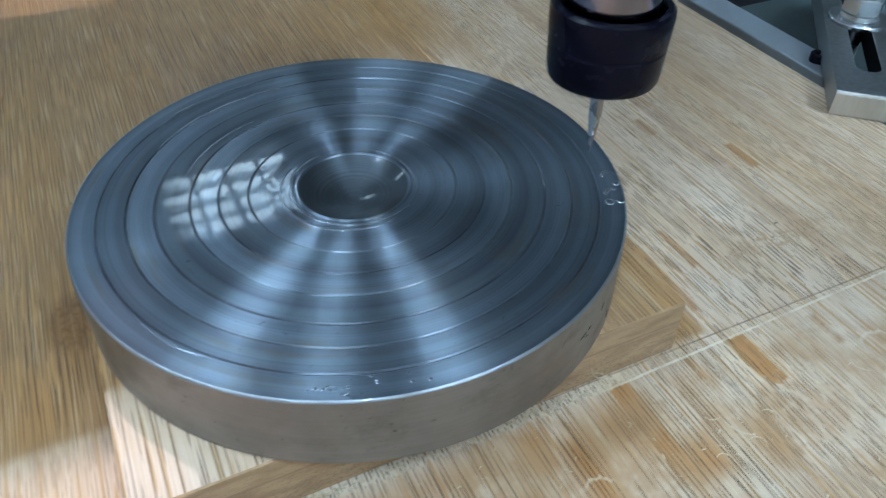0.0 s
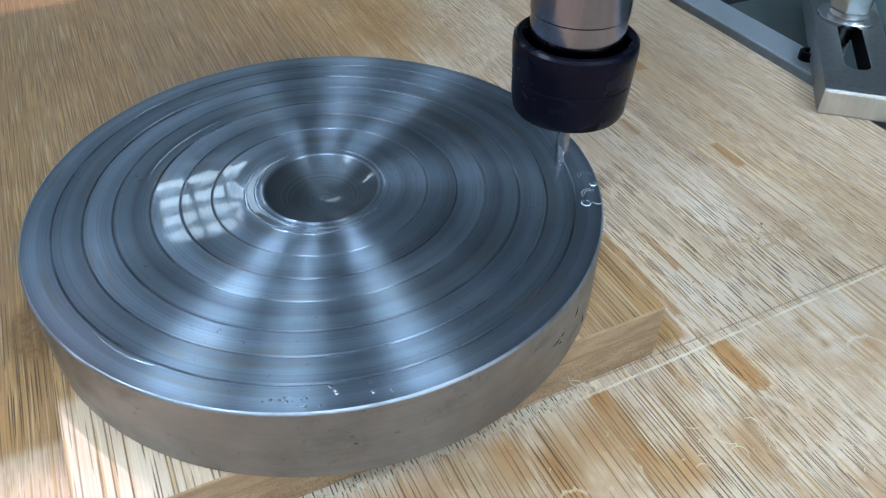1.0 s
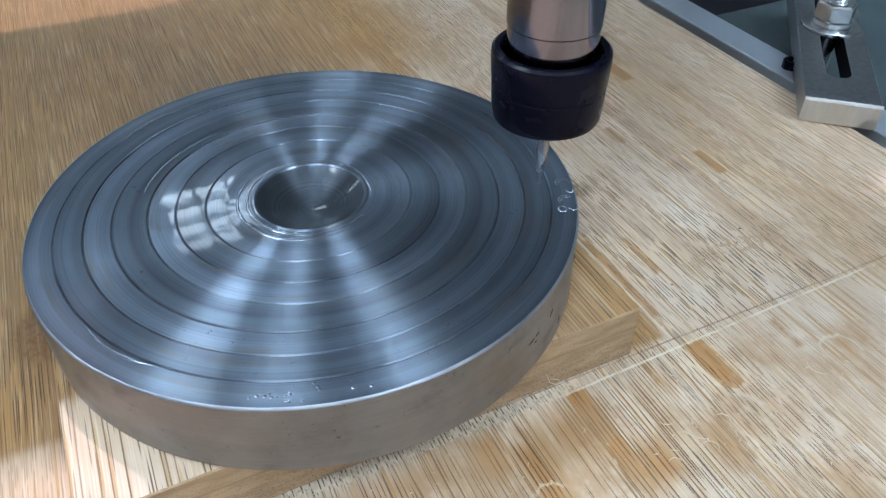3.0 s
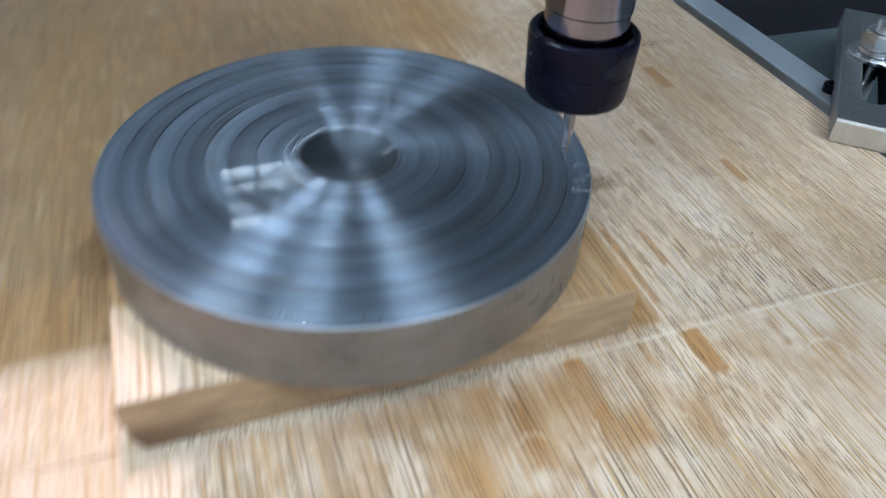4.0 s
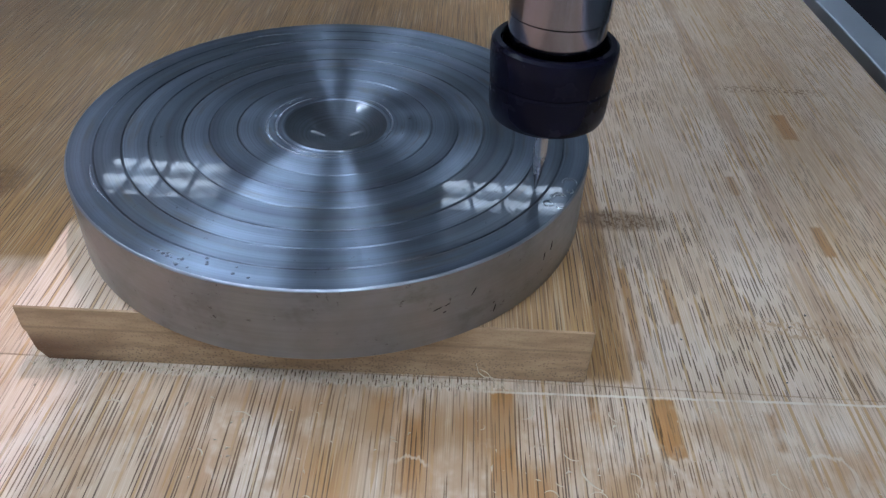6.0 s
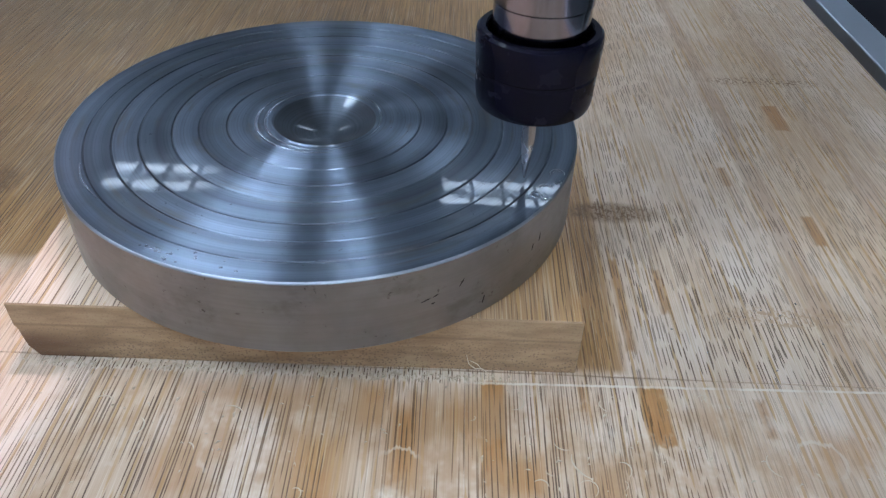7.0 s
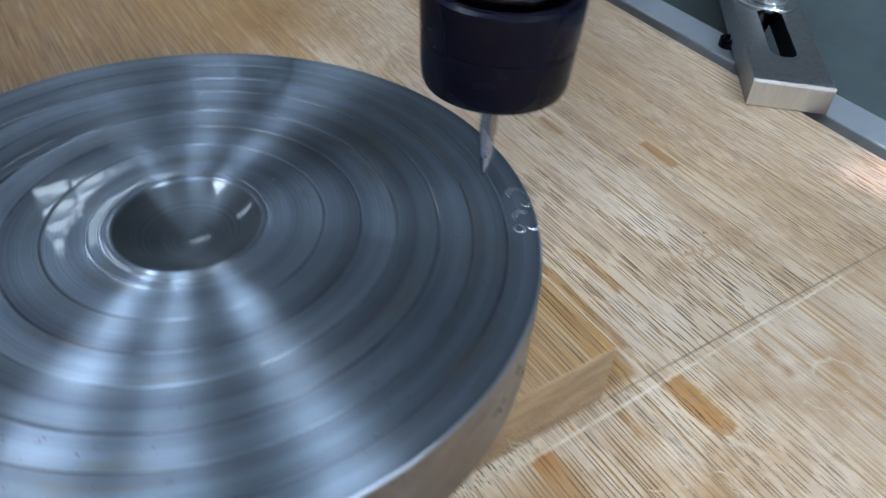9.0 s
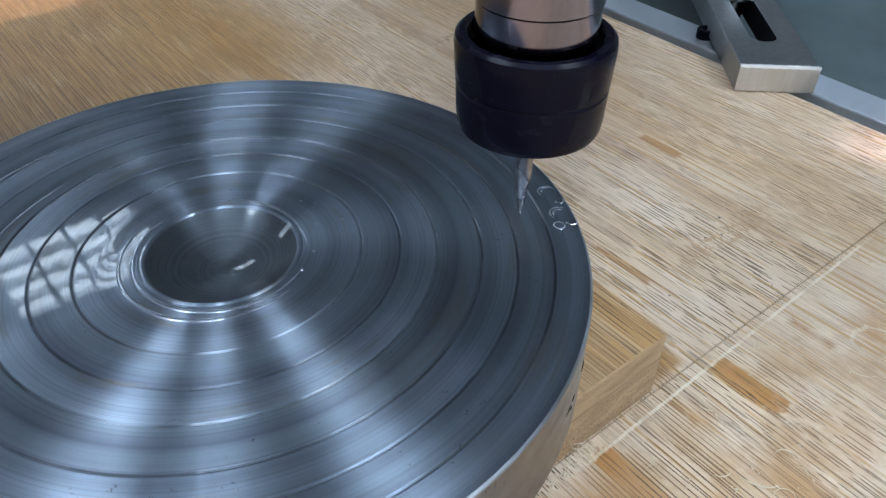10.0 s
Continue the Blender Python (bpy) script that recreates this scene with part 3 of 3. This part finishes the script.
def ceiling_light(x, y, tube=None):
    """A square louvre light with four tubes and cross slats under the ceiling."""
    lamp = thing("ceiling_light", "square louvre ceiling light with four lit tubes", "ceiling light", group="ceiling lights", at=(x, y, CEIL))
    s = 0.30
    frame_bm = box(-s, s, -s, -s + 0.02, -0.05, -0.002)
    box(-s, s, s - 0.02, s, -0.05, -0.002, bm=frame_bm), box(-s, -s + 0.02, -s + 0.02, s - 0.02, -0.05, -0.002, bm=frame_bm), box(s - 0.02, s, -s + 0.02, s - 0.02, -0.05, -0.002, bm=frame_bm)
    part("frame", frame_bm, HEAD_PAINT, lamp)
    for i, ty in enumerate((-0.185, -0.075, 0.045, 0.175)):
        part("tube", box(-0.27, 0.27, ty - 0.018, ty + 0.018, -0.035, -0.018, 0.004, 1), tube or TUBE, lamp)
    for i in range(3):
        sx = -0.14 + 0.14 * i
        part("slat", box(sx - 0.007, sx + 0.007, -s + 0.02, s - 0.02, -0.06, -0.036), HEAD_PAINT, lamp)
    return lamp


room()
# the row at the far wall has old, dimmer tubes
far_row = ceiling_light(0.20, 2.60, OLD_TUBE)
copy_thing(far_row, pose(-1.32, 2.64, CEIL))
near_row = ceiling_light(-1.10, 0.50)
for lx, ly in ((-0.85, -0.75), (0.50, -1.2), (0.60, -2.2)):
    copy_thing(near_row, pose(lx, ly, CEIL))


# ---------------------------------------------------------------- the machine's bed round the board
def machine_bed():
    tagged(part("machine_bed", box(-0.62, 0.62, -0.62, 0.62, -0.16, -0.10, 0.004), DARK), "dark machine bed under the bamboo board", "machine bed", kind="structure")
    base = box(-0.55, 0.55, -0.55, 0.55, FLOOR, -0.16, 0.01)
    tagged(part("machine_base", base, BED_GREEN), "heavy painted base of the milling machine", "machine base", kind="structure")
    tagged(part("bed_plate", box(-0.48, 0.1665, -0.46, 0.52, -0.10, -0.0205, 0.001), DARK), "dark steel table plate under the board", "bed plate", kind="structure")
    tagged(part("side_plate", box(0.1895, 0.47, -0.46, 0.205, -0.10, -0.014, 0.0015), BED_GREEN), "grey-green painted side plate of the machine bed", "side plate", kind="structure")
    tagged(part("side_rail", box(0.1705, 0.189, -0.46, 0.52, -0.10, -0.0012, 0.0008), ALU), "flat aluminium rail along the board's edge", "rail", kind="structure")


machine_bed()


# ---------------------------------------------------------------- spindle head
def spindle_head():
    """The moving head; its origin is the middle of the collet nut's lower face."""
    head = thing("spindle_head", "milling spindle with black collet nut and small engraving cutter", "spindle", at=(*SPINDLE[0][1:],))
    nut = [(0.0, 0.0006), (0.0024, 0.0006), (0.0032, 0.0), (0.0132, 0.0), (0.0138, 0.0004), (0.0142, 0.0013), (0.01445, 0.0035), (0.01465, 0.0093), (0.0145, 0.0096), (0.0145, 0.0100), (0.01475, 0.0103),
           (0.0150, 0.0146), (0.0151, 0.0175), (0.0149, 0.0187), (0.0142, 0.0193), (0.0129, 0.0193), (0.0125, 0.0188), (0.0123, 0.0160), (0.0, 0.0160)]
    nut_ob = part("collet_nut", lathe(nut, 96), BLACK, head, "glossy black collet nut", smooth=28)
    part("shaft", lathe([(0.0, 0.0161), (0.0113, 0.0161), (0.0114, 0.0167), (0.0114, 0.0254), (0.0117, 0.0258), (0.0117, 0.060), (0.0, 0.060)], 72), SHAFT, head, "bright steel spindle nose", smooth=30)
    part("collet", lathe([(0.0, -0.0008), (0.0021, -0.0008), (0.0046, -0.0006), (0.0052, 0.0005), (0.0, 0.0005)], 40), STEEL_BAR, nut_ob, "grey split collet", smooth=30)
    cutter = lathe([(0.0, 0.0), (0.00175, 0.0), (0.00175, -0.0118), (0.0016, -0.0126), (0.00105, -0.0180), (0.00025, -0.0229), (0.0, -0.0230)], 28)
    part("cutter", cutter, CARBIDE, head, "slim tapered carbide engraving cutter", smooth=30)
    part("motor_body", lathe([(0.0, 0.060), (0.030, 0.060), (0.032, 0.063), (0.032, 0.070), (0.040, 0.075), (0.040, 0.26), (0.0, 0.26)], 48), HEAD_PAINT, head, "grey spindle motor body", smooth=30)
    return head


head = spindle_head()


def gantry():
    g = thing("gantry", "unseen grey gantry added above the board to shade it", "gantry", kind="structure", at=(0, 0, 0))
    # unseen parts, placed so that their shadows bound the board's lit patches
    part("carriage", box(-0.099, 0.057, 0.0, 0.176, 0.40, 0.46, 0.004), HEAD_PAINT, g)
    part("beam", box(-0.62, 0.62, 0.179, 0.340, 0.40, 0.46, 0.006), HEAD_PAINT, g)
    part("post", box(0.58, 0.62, 0.20, 0.28, -0.10, 0.40, 0.003), HEAD_PAINT, g)
    part("side_plate", box(-0.41, -0.37, -0.01, 0.46, 0.0004, 0.42, 0.003), HEAD_PAINT, g)


gantry()


# ---------------------------------------------------------------- block and steel disc
def block():
    b = thing("bamboo_block", "rectangular bamboo block under the steel disc", "block", at=(-BLOCK_W, -0.0016, 0), turn=0.6)
    body = box(0, BLOCK_W, 0.0, BLOCK_D, 0.0002, BLOCK_H, 0.0004, 1)
    for z in (0.004, 0.0075, 0.0105, 0.0115, 0.0145):
        bmesh.ops.bisect_plane(body, geom=body.verts[:] + body.edges[:] + body.faces[:], plane_co=(0, 0, z), plane_no=(0, 0, 1))
    chipped = ((0.001, 0.0040), (0.005, 0.0018), (0.008, 0.0012), (0.011, 0.0009), (0.013, 0.0002), (0.016, 0.0001))
    for v in body.verts:
        if v.co.x < 0.001:
            back = max(0.25, 1 - v.co.y / 0.02)
            v.co.x += back * next((d for z, d in chipped if v.co.z < z), 0.0)
    body.normal_update()
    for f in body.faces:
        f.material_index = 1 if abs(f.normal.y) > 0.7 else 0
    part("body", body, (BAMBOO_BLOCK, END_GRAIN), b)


block()

def disc():
    d = thing("steel_disc", "turned steel disc with concentric rings and oily face", "steel disc", at=(DISC_X, DISC_Y, 0))
    top = DISC_TOP
    prof = []
    for i in range(19):
        r = 0.0152 * i / 18
        prof.append((r, top - 0.0004 - 0.0048 * (1 - (r / 0.0152) ** 2)))
    prof += [(0.0154, top - 0.00012), (0.0157, top + 0.00006), (0.0161, top + 0.00004), (0.0165, top - 0.00014), (0.0172, top - 0.00009), (0.0184, top - 0.00004), (0.0196, top - 0.00001), (0.0208, top)]
    level = 0.0
    for i, g in enumerate(GROOVES):
        w, dep = 0.00022, 0.00028
        prof += [(g - w * 1.8, top + level), (g - w, top + level - dep * 0.4), (g, top + level - dep)]
        level = (0.00006, 0.0, 0.00007, -0.00002, 0.00005, 0.0)[i]
        prof += [(g + w, top + level - dep * 0.4), (g + w * 1.8, top + level)]
    prof += [(DISC_R - 0.0006, top)]
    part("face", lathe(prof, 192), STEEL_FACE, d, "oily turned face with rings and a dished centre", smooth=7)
    edge = [(DISC_R - 0.0006, top), (DISC_R - 0.00035, top - 0.00008), (DISC_R - 0.0001, top - 0.0003), (DISC_R, top - 0.0006)]
    part("chamfer", lathe(edge, 192), CHAMFER, d, "bright worn edge", smooth=60)
    side = [(DISC_R, top - 0.0006), (DISC_R, BLOCK_H + 0.001), (DISC_R - 0.0006, BLOCK_H + 0.0003), (0.0, BLOCK_H + 0.0003)]
    part("rim", lathe(side, 192), STEEL_SIDE, d, "brushed grey rim with faint scratches", smooth=40)
    # dark nicks in the rim
    for ang, z, ln, tilt in ((-63.5, 0.0316, 0.0013, 0.25), (-61.5, 0.0322, 0.0008, 0.4), (-56.0, 0.0335, 0.0012, 1.0), (-50.5, 0.0245, 0.0012, 1.3), (-34.0, 0.0330, 0.0015, 1.45), (-36.5, 0.0315, 0.0012, 1.4), (-62.0, 0.0300, 0.0005, 0.2)):
        a = radians(ang)
        pts = [((DISC_R + 0.00002) * math.cos(a + k * ln * math.cos(tilt) / DISC_R), (DISC_R + 0.00002) * math.sin(a + k * ln * math.cos(tilt) / DISC_R), z + k * ln * math.sin(tilt)) for k in (-1, -0.5, 0, 0.5, 1)]
        part("nick", strand(pts, 0.00016, 5), DARK, d)
    # beads of oil along the ring edges
    for r, a0, a1, w in ((0.0178, 100, 300, 0.00045), (0.0200, 130, 285, 0.0005), (0.0172, -30, 60, 0.0003), (0.0440, 96, 128, 0.0003), (0.0470, 104, 160, 0.00028), (0.0610, 98, 140, 0.0003), (0.0685, 112, 128, 0.0004), (0.0690, 205, 222, 0.0004)):
        n = 40
        pts = [((r + 0.0004 * math.sin(5 * k / n + r * 900)) * math.cos(radians(a0 + (a1 - a0) * k / n)), (r + 0.0004 * math.sin(5 * k / n + r * 900)) * math.sin(radians(a0 + (a1 - a0) * k / n)), top + 0.00002) for k in range(n + 1)]
        part("oil_bead", strand(pts, w, 8, 0.35), OIL, d, "clear bead of cutting oil", smooth=80)
    # engraved strokes with bright burrs near the edge
    def stroke(cx, cy, r, a0, a1, thick=0.00022):
        pts = [(cx - DISC_X + r * math.cos(a0 + (a1 - a0) * k / 14), cy - DISC_Y + r * math.sin(a0 + (a1 - a0) * k / 14), top + 0.00005) for k in range(15)]
        part("engraved_stroke", strand(pts, thick, 5, 0.6), STEEL_CUT, d)
    stroke(-0.0070, 0.0345, 0.0020, -0.5, 3.5, 0.00022)
    stroke(-0.0070, 0.0345, 0.0012, 0.2, 3.0, 0.00022)
    stroke(-0.0072, 0.0302, 0.0009, 2.4, 7.4, 0.00022)
    stroke(-0.0105, 0.0268, 0.0022, 0.4, 3.3, 0.00022)
    stroke(-0.0105, 0.0268, 0.0014, 0.5, 3.0, 0.00022)
    stroke(-0.0136, 0.0238, 0.0012, 0.0, 6.1, 0.00022)
    stroke(-0.0105, 0.0232, 0.0012, 2.8, 6.0, 0.00022)
    # worn, dented spot on the rim's edge
    stroke(-0.1040, -0.0058, 0.0011, 0.4, 2.6, 0.00013)
    stroke(-0.1015, -0.0072, 0.0009, 3.4, 5.6, 0.00013)
    stroke(-0.1062, -0.0050, 0.0007, 0.2, 3.0, 0.00013)


disc()


def oil_drops():
    """Small drops of oil on the disc's face near its worn edge and beside the dished centre."""
    d = bpy.data.objects["steel_disc"]
    rng = random.Random(21)
    dome = [(0.0, 0.34), (0.35, 0.32), (0.65, 0.24), (0.88, 0.12), (1.0, 0.0)]
    for i in range(26):
        if i < 18:
            a, r, size = radians(rng.gauss(-112, 7)), DISC_R - abs(rng.gauss(0.0028, 0.0014)) - 0.0007, rng.uniform(0.00018, 0.00055)
        else:
            a, r, size = radians(rng.uniform(-60, 60)), rng.uniform(0.0175, 0.026), rng.uniform(0.00018, 0.0004)
        drop = part("oil_drop", lathe([(q * size, h * size) for q, h in dome], 14), OIL, d, "clear bead of cutting oil", smooth=80)
        drop.location = (r * math.cos(a), r * math.sin(a), DISC_TOP - 0.00002)


oil_drops()


# ---------------------------------------------------------------- clamp
def clamp():
    turn = math.degrees(math.atan2(0.739, 0.673)) - 90
    c = thing("strap_clamp", "slotted steel strap clamp with bolt holding the board down", "clamp", at=(0.1558, 0.0688, 0.0), turn=turn)
    hw, length, z0, z1 = 0.0152, 0.135, 0.0006, 0.0114
    s0, s1, sw = 0.0225, 0.115, 0.0054
    bm = bmesh.new()
    left = [(-hw, 0), (-hw, length), (0, length), (0, s1)] + [(-sw * math.sin(a), s1 - sw + sw * math.cos(a)) for a in [radians(q) for q in range(15, 91, 15)]]
    left += [(-sw * math.sin(a), s0 + sw + sw * math.cos(a)) for a in [radians(q) for q in range(90, 181, 15)]] + [(0, 0)]
    prism(left, z0, z1, bm)
    right = [(-x, y) for x, y in left]
    prism(list(reversed(right)), z0, z1, bm)
    bmesh.ops.remove_doubles(bm, verts=bm.verts, dist=1e-6)
    inner = [f for f in bm.faces if all(abs(v.co.x) < 1e-6 for v in f.verts)]
    bmesh.ops.delete(bm, geom=inner, context="FACES_ONLY")
    edge = [e for e in bm.edges if len(e.link_faces) == 2 and e.calc_face_angle(0) > 0.8 and not all(abs(v.co.y) < 1e-6 and v.co.z > z1 - 1e-5 for v in e.verts)]
    bmesh.ops.bevel(bm, geom=[e for e in edge if all(v.co.z > z1 - 1e-5 for v in e.verts)], offset=0.0003, segments=1, affect="EDGES")
    bmesh.ops.recalc_face_normals(bm, faces=bm.faces)
    bm.normal_update()
    for f in bm.faces:
        mid = f.calc_center_median()
        # slot walls are near black: the slot's shade put into their colour
        slot = abs(f.normal.z) < 0.5 and abs(mid.x) < sw + 0.0005 and s0 - 0.001 < mid.y < s1 + 0.001
        f.material_index = 2 if slot else 1 if f.normal.y < -0.9 else 0
    bar = part("bar", bm, (STEEL_BAR, STEEL_GROUND, DARK), c, "ground steel clamp bar with a long slot")
    # ragged bright front edge
    lip = bmesh.new()
    n = 26
    rows_ = []
    for i in range(n + 1):
        x = -hw + 2 * hw * i / n
        j = 0.00022 * math.sin(i * 2.1) + random.uniform(-0.00012, 0.00012)
        rows_.append([lip.verts.new(q) for q in ((x, -0.00025, z1 - 0.0010 + j * 0.6), (x, -0.00012, z1 + 0.00012), (x, 0.0010 + j, z1 + 0.00008), (x, 0.0008, z1 - 0.0012))])
    for a, b in zip(rows_, rows_[1:]):
        for k in range(4):
            lip.faces.new((a[k], b[k], b[(k + 1) % 4], a[(k + 1) % 4]))
    lip.faces.new(rows_[0]), lip.faces.new(rows_[-1])
    part("front_edge", lip, STEEL_EDGE, bar, "bright freshly milled edge")
    wy = 0.077
    part("washer", lathe([(0.0056, z1), (0.0135, z1), (0.0138, z1 + 0.0004), (0.0138, z1 + 0.0016), (0.0134, z1 + 0.002), (0.0056, z1 + 0.002)], 40, at=(0, wy, 0)), ZINC, c, "zinc-plated washer", smooth=30)
    part("spring_washer", lathe([(0.0055, z1 + 0.002), (0.0088, z1 + 0.0021), (0.0091, z1 + 0.0028), (0.0088, z1 + 0.0044), (0.0055, z1 + 0.0044)], 32, at=(0, wy, 0)), ZINC, c, smooth=30)
    hexa = [(0.0094 * math.cos(radians(60 * k + 10)), wy + 0.0094 * math.sin(radians(60 * k + 10))) for k in range(6)]
    nut_bm = prism(hexa, z1 + 0.0045, z1 + 0.0128)
    bmesh.ops.bevel(nut_bm, geom=[e for e in nut_bm.edges if abs(e.verts[0].co.z - e.verts[1].co.z) < 1e-6], offset=0.0009, segments=2, affect="EDGES")
    part("hex_nut", nut_bm, ZINC, c, "zinc-plated hexagon nut")
    thread = [(0.0, -0.013)]
    for k in range(36):
        z = -0.013 + k * 0.0012
        thread += [(0.0050, z), (0.0044, z + 0.0006)]
    thread += [(0.0040, thread[-1][1] + 0.0008), (0.0, thread[-1][1] + 0.0012)]
    part("stud", lathe(thread, 24, at=(0, wy, 0)), ZINC, c, "threaded steel stud", smooth=50)


clamp()


def rail_screw():
    s = thing("cap_screw", "black socket cap screw in the aluminium rail", "screw", at=(0.1800, 0.1190, -0.0012))
    part("cap", lathe([(0.0, 0.0014), (0.0019, 0.0014), (0.0020, 0.0040), (0.0036, 0.0041), (0.0040, 0.0037), (0.0040, 0.0), (0.0, 0.0)], 32), BLACK, s, smooth=30)


rail_screw()


# ---------------------------------------------------------------- shavings and dust
def shaving(points, radius, label="thin curled wood shaving lying on the board"):
    tagged(part("wood_shaving", strand(points, radius * 0.75, 5, 0.5), SHAVING), label, "shaving", group="shavings")


def arc(x, y, r, a0, a1, z=0.0004, n=10, lift=0.0):
    return [(x + r * math.cos(radians(a0 + (a1 - a0) * k / n)), y + r * math.sin(radians(a0 + (a1 - a0) * k / n)), z + lift * math.sin(math.pi * k / n)) for k in range(n + 1)]


shaving(arc(0.0012, -0.0285, 0.0052, 160, 265, 0.0005, lift=0.0008), 0.00035)
shaving(arc(-0.0050, -0.0225, 0.0030, 200, 285, 0.0004), 0.00022)
shaving([(-0.0300, -0.0009, 0.0068), (-0.0292, -0.0016, 0.0040), (-0.0275, -0.0022, 0.0030), (-0.0255, -0.0024, 0.0032), (-0.0235, -0.0030, 0.0016), (-0.0220, -0.0034, 0.0010)], 0.00030, "frayed pale wood fibre at the block's foot")
shaving([(-0.0290, -0.0012, 0.0050), (-0.0270, -0.0020, 0.0046), (-0.0250, -0.0024, 0.0020)], 0.00022, "frayed pale wood fibre at the block's foot")
shaving(arc(-0.1230, -0.0180, 0.0035, 30, 130, 0.0004), 0.0003)
shaving(arc(-0.1130, -0.0235, 0.0030, -60, 60, 0.0004), 0.0003)
shaving(arc(-0.0900, -0.0200, 0.0040, 20, 110, 0.0004), 0.0003)
shaving(arc(0.0480, -0.0270, 0.0040, 140, 250, 0.0004), 0.0003)
shaving(arc(-0.0980, -0.0300, 0.0022, 0, 80, 0.0004), 0.0003)

rng_curl = random.Random(3)
for k in range(16):
    cx, cy = rng_curl.uniform(-0.125, 0.06), rng_curl.uniform(-0.042, -0.008)
    a0 = rng_curl.uniform(0, 360)
    shaving(arc(cx, cy, rng_curl.uniform(0.0008, 0.0024), a0, a0 + rng_curl.uniform(70, 200), 0.0003, lift=0.0004), rng_curl.uniform(0.00013, 0.00026), "tiny pale wood shaving lying on the board")


def chip(x, y, size, turn):
    """A tiny curled chip that the cutter threw off."""
    bm = bmesh.new()
    rows = []
    for k in range(7):
        a = -1.1 + 0.42 * k
        h = size * (0.55 + 0.45 * math.sin(a))
        rows.append([bm.verts.new((size * math.cos(a) * 0.8, w * size * (0.5 + 0.06 * k), h + 0.0001 + lift)) for w in (-1, 1) for lift in (0.0, size * 0.12)])
    for a, b in zip(rows, rows[1:]):
        for i, j in ((0, 1), (1, 3), (3, 2), (2, 0)):
            bm.faces.new((a[i], a[j], b[j], b[i]))
    bm.faces.new([rows[0][i] for i in (0, 1, 3, 2)]), bm.faces.new([rows[-1][i] for i in (2, 3, 1, 0)])
    c = tagged(part("metal_chip", bm, CARBIDE), "tiny curled dark steel chip on the board", "metal chip", group="metal chips")
    c.matrix_world = pose(x, y, 0, 0, 0, turn)


for cx, cy, size, turn in ((0.0585, 0.0285, 0.0005, 20), (0.0640, 0.0262, 0.0006, 110), (0.0705, 0.0320, 0.0005, 200), (0.0480, 0.0240, 0.0004, 70),
                           (0.0385, 0.0098, 0.0004, 150), (0.0560, 0.0042, 0.0004, 300), (0.0725, 0.0150, 0.0005, 40), (0.0300, 0.0190, 0.0004, 255)):
    chip(cx, cy, size, turn)


def dust():
    bm = bmesh.new()
    rng = random.Random(5)
    for i in range(900):
        if i < 560:
            x, y = rng.uniform(-0.150, -0.016), -0.0026 + rng.gauss(0, 0.0011)
        else:
            x, y = rng.uniform(-0.2, 0.12), rng.uniform(-0.07, -0.002)
        if y > -0.0020 and -0.151 < x < 0.001:
            continue
        s = rng.uniform(0.00014, 0.00045)
        a = rng.uniform(0, 3.14)
        dx, dy = math.cos(a) * s * rng.uniform(1, 3), math.sin(a) * s * rng.uniform(1, 3)
        v = [bm.verts.new(q) for q in ((x - dx, y - dy, 0.0001), (x + dx, y + dy, 0.0001), (x - dy * 0.5, y + dx * 0.5, 0.0001 + s), (x, y, 0.0001 + 1.4 * s))]
        for f in ((0, 1, 2), (0, 1, 3), (1, 2, 3), (0, 2, 3)):
            bm.faces.new([v[k] for k in f])
    tagged(part("sawdust", bm, SHAVING), "pale sawdust and torn fibres along the cut", "sawdust", kind="stuff")


dust()


# ---------------------------------------------------------------- the bamboo board, strip by strip
def board():
    b = thing("bamboo_board", "worn bamboo board of glued strips with a cut line", "board", kind="structure")
    rng = random.Random(11)
    x = 0.1605
    y0, y1, th = -0.46, 0.52, 0.020
    meshes = {}
    while x > -0.46:
        w = rng.choice((0.018, 0.020, 0.021, 0.0225))
        key = w
        if key not in meshes:
            bm = bmesh.new()
            g = 0.00012
            # outline along the strip with the shallow cut across it
            prof = [(y0, -th), (y0, -g), (y0 + g, 0.0), (-0.0007, 0.0), (-0.0005, -0.0004), (-0.0003, -0.0004), (-0.0001, 0.0), (y1 - g, 0.0), (y1, -g), (y1, -th)]
            cols = []
            for sx, drop in ((0.0, 0.0002), (0.00006, 0.0), (w - 0.00006, 0.0), (w, 0.0002)):
                cols.append([bm.verts.new((sx, py, pz - (drop if pz > -th else 0))) for py, pz in prof])
            for a, c in zip(cols, cols[1:]):
                for k in range(len(prof)):
                    j = (k + 1) % len(prof)
                    bm.faces.new((a[k], a[j], c[j], c[k]))
            bm.faces.new(cols[0]), bm.faces.new(list(reversed(cols[-1])))
            bmesh.ops.recalc_face_normals(bm, faces=bm.faces)
            me = bpy.data.meshes.new("strip")
            bm.to_mesh(me), bm.free()
            me.materials.append(BAMBOO_BOARD)
            meshes[key] = me
        s = new("strip", meshes[key])
        s.parent = b
        s.location = (x - w, 0, 0)
        x -= w


board()


# ---------------------------------------------------------------- movement
def motions():
    walk(head, [(t, pose(x, y, z)) for t, x, y, z in SPINDLE])


motions()
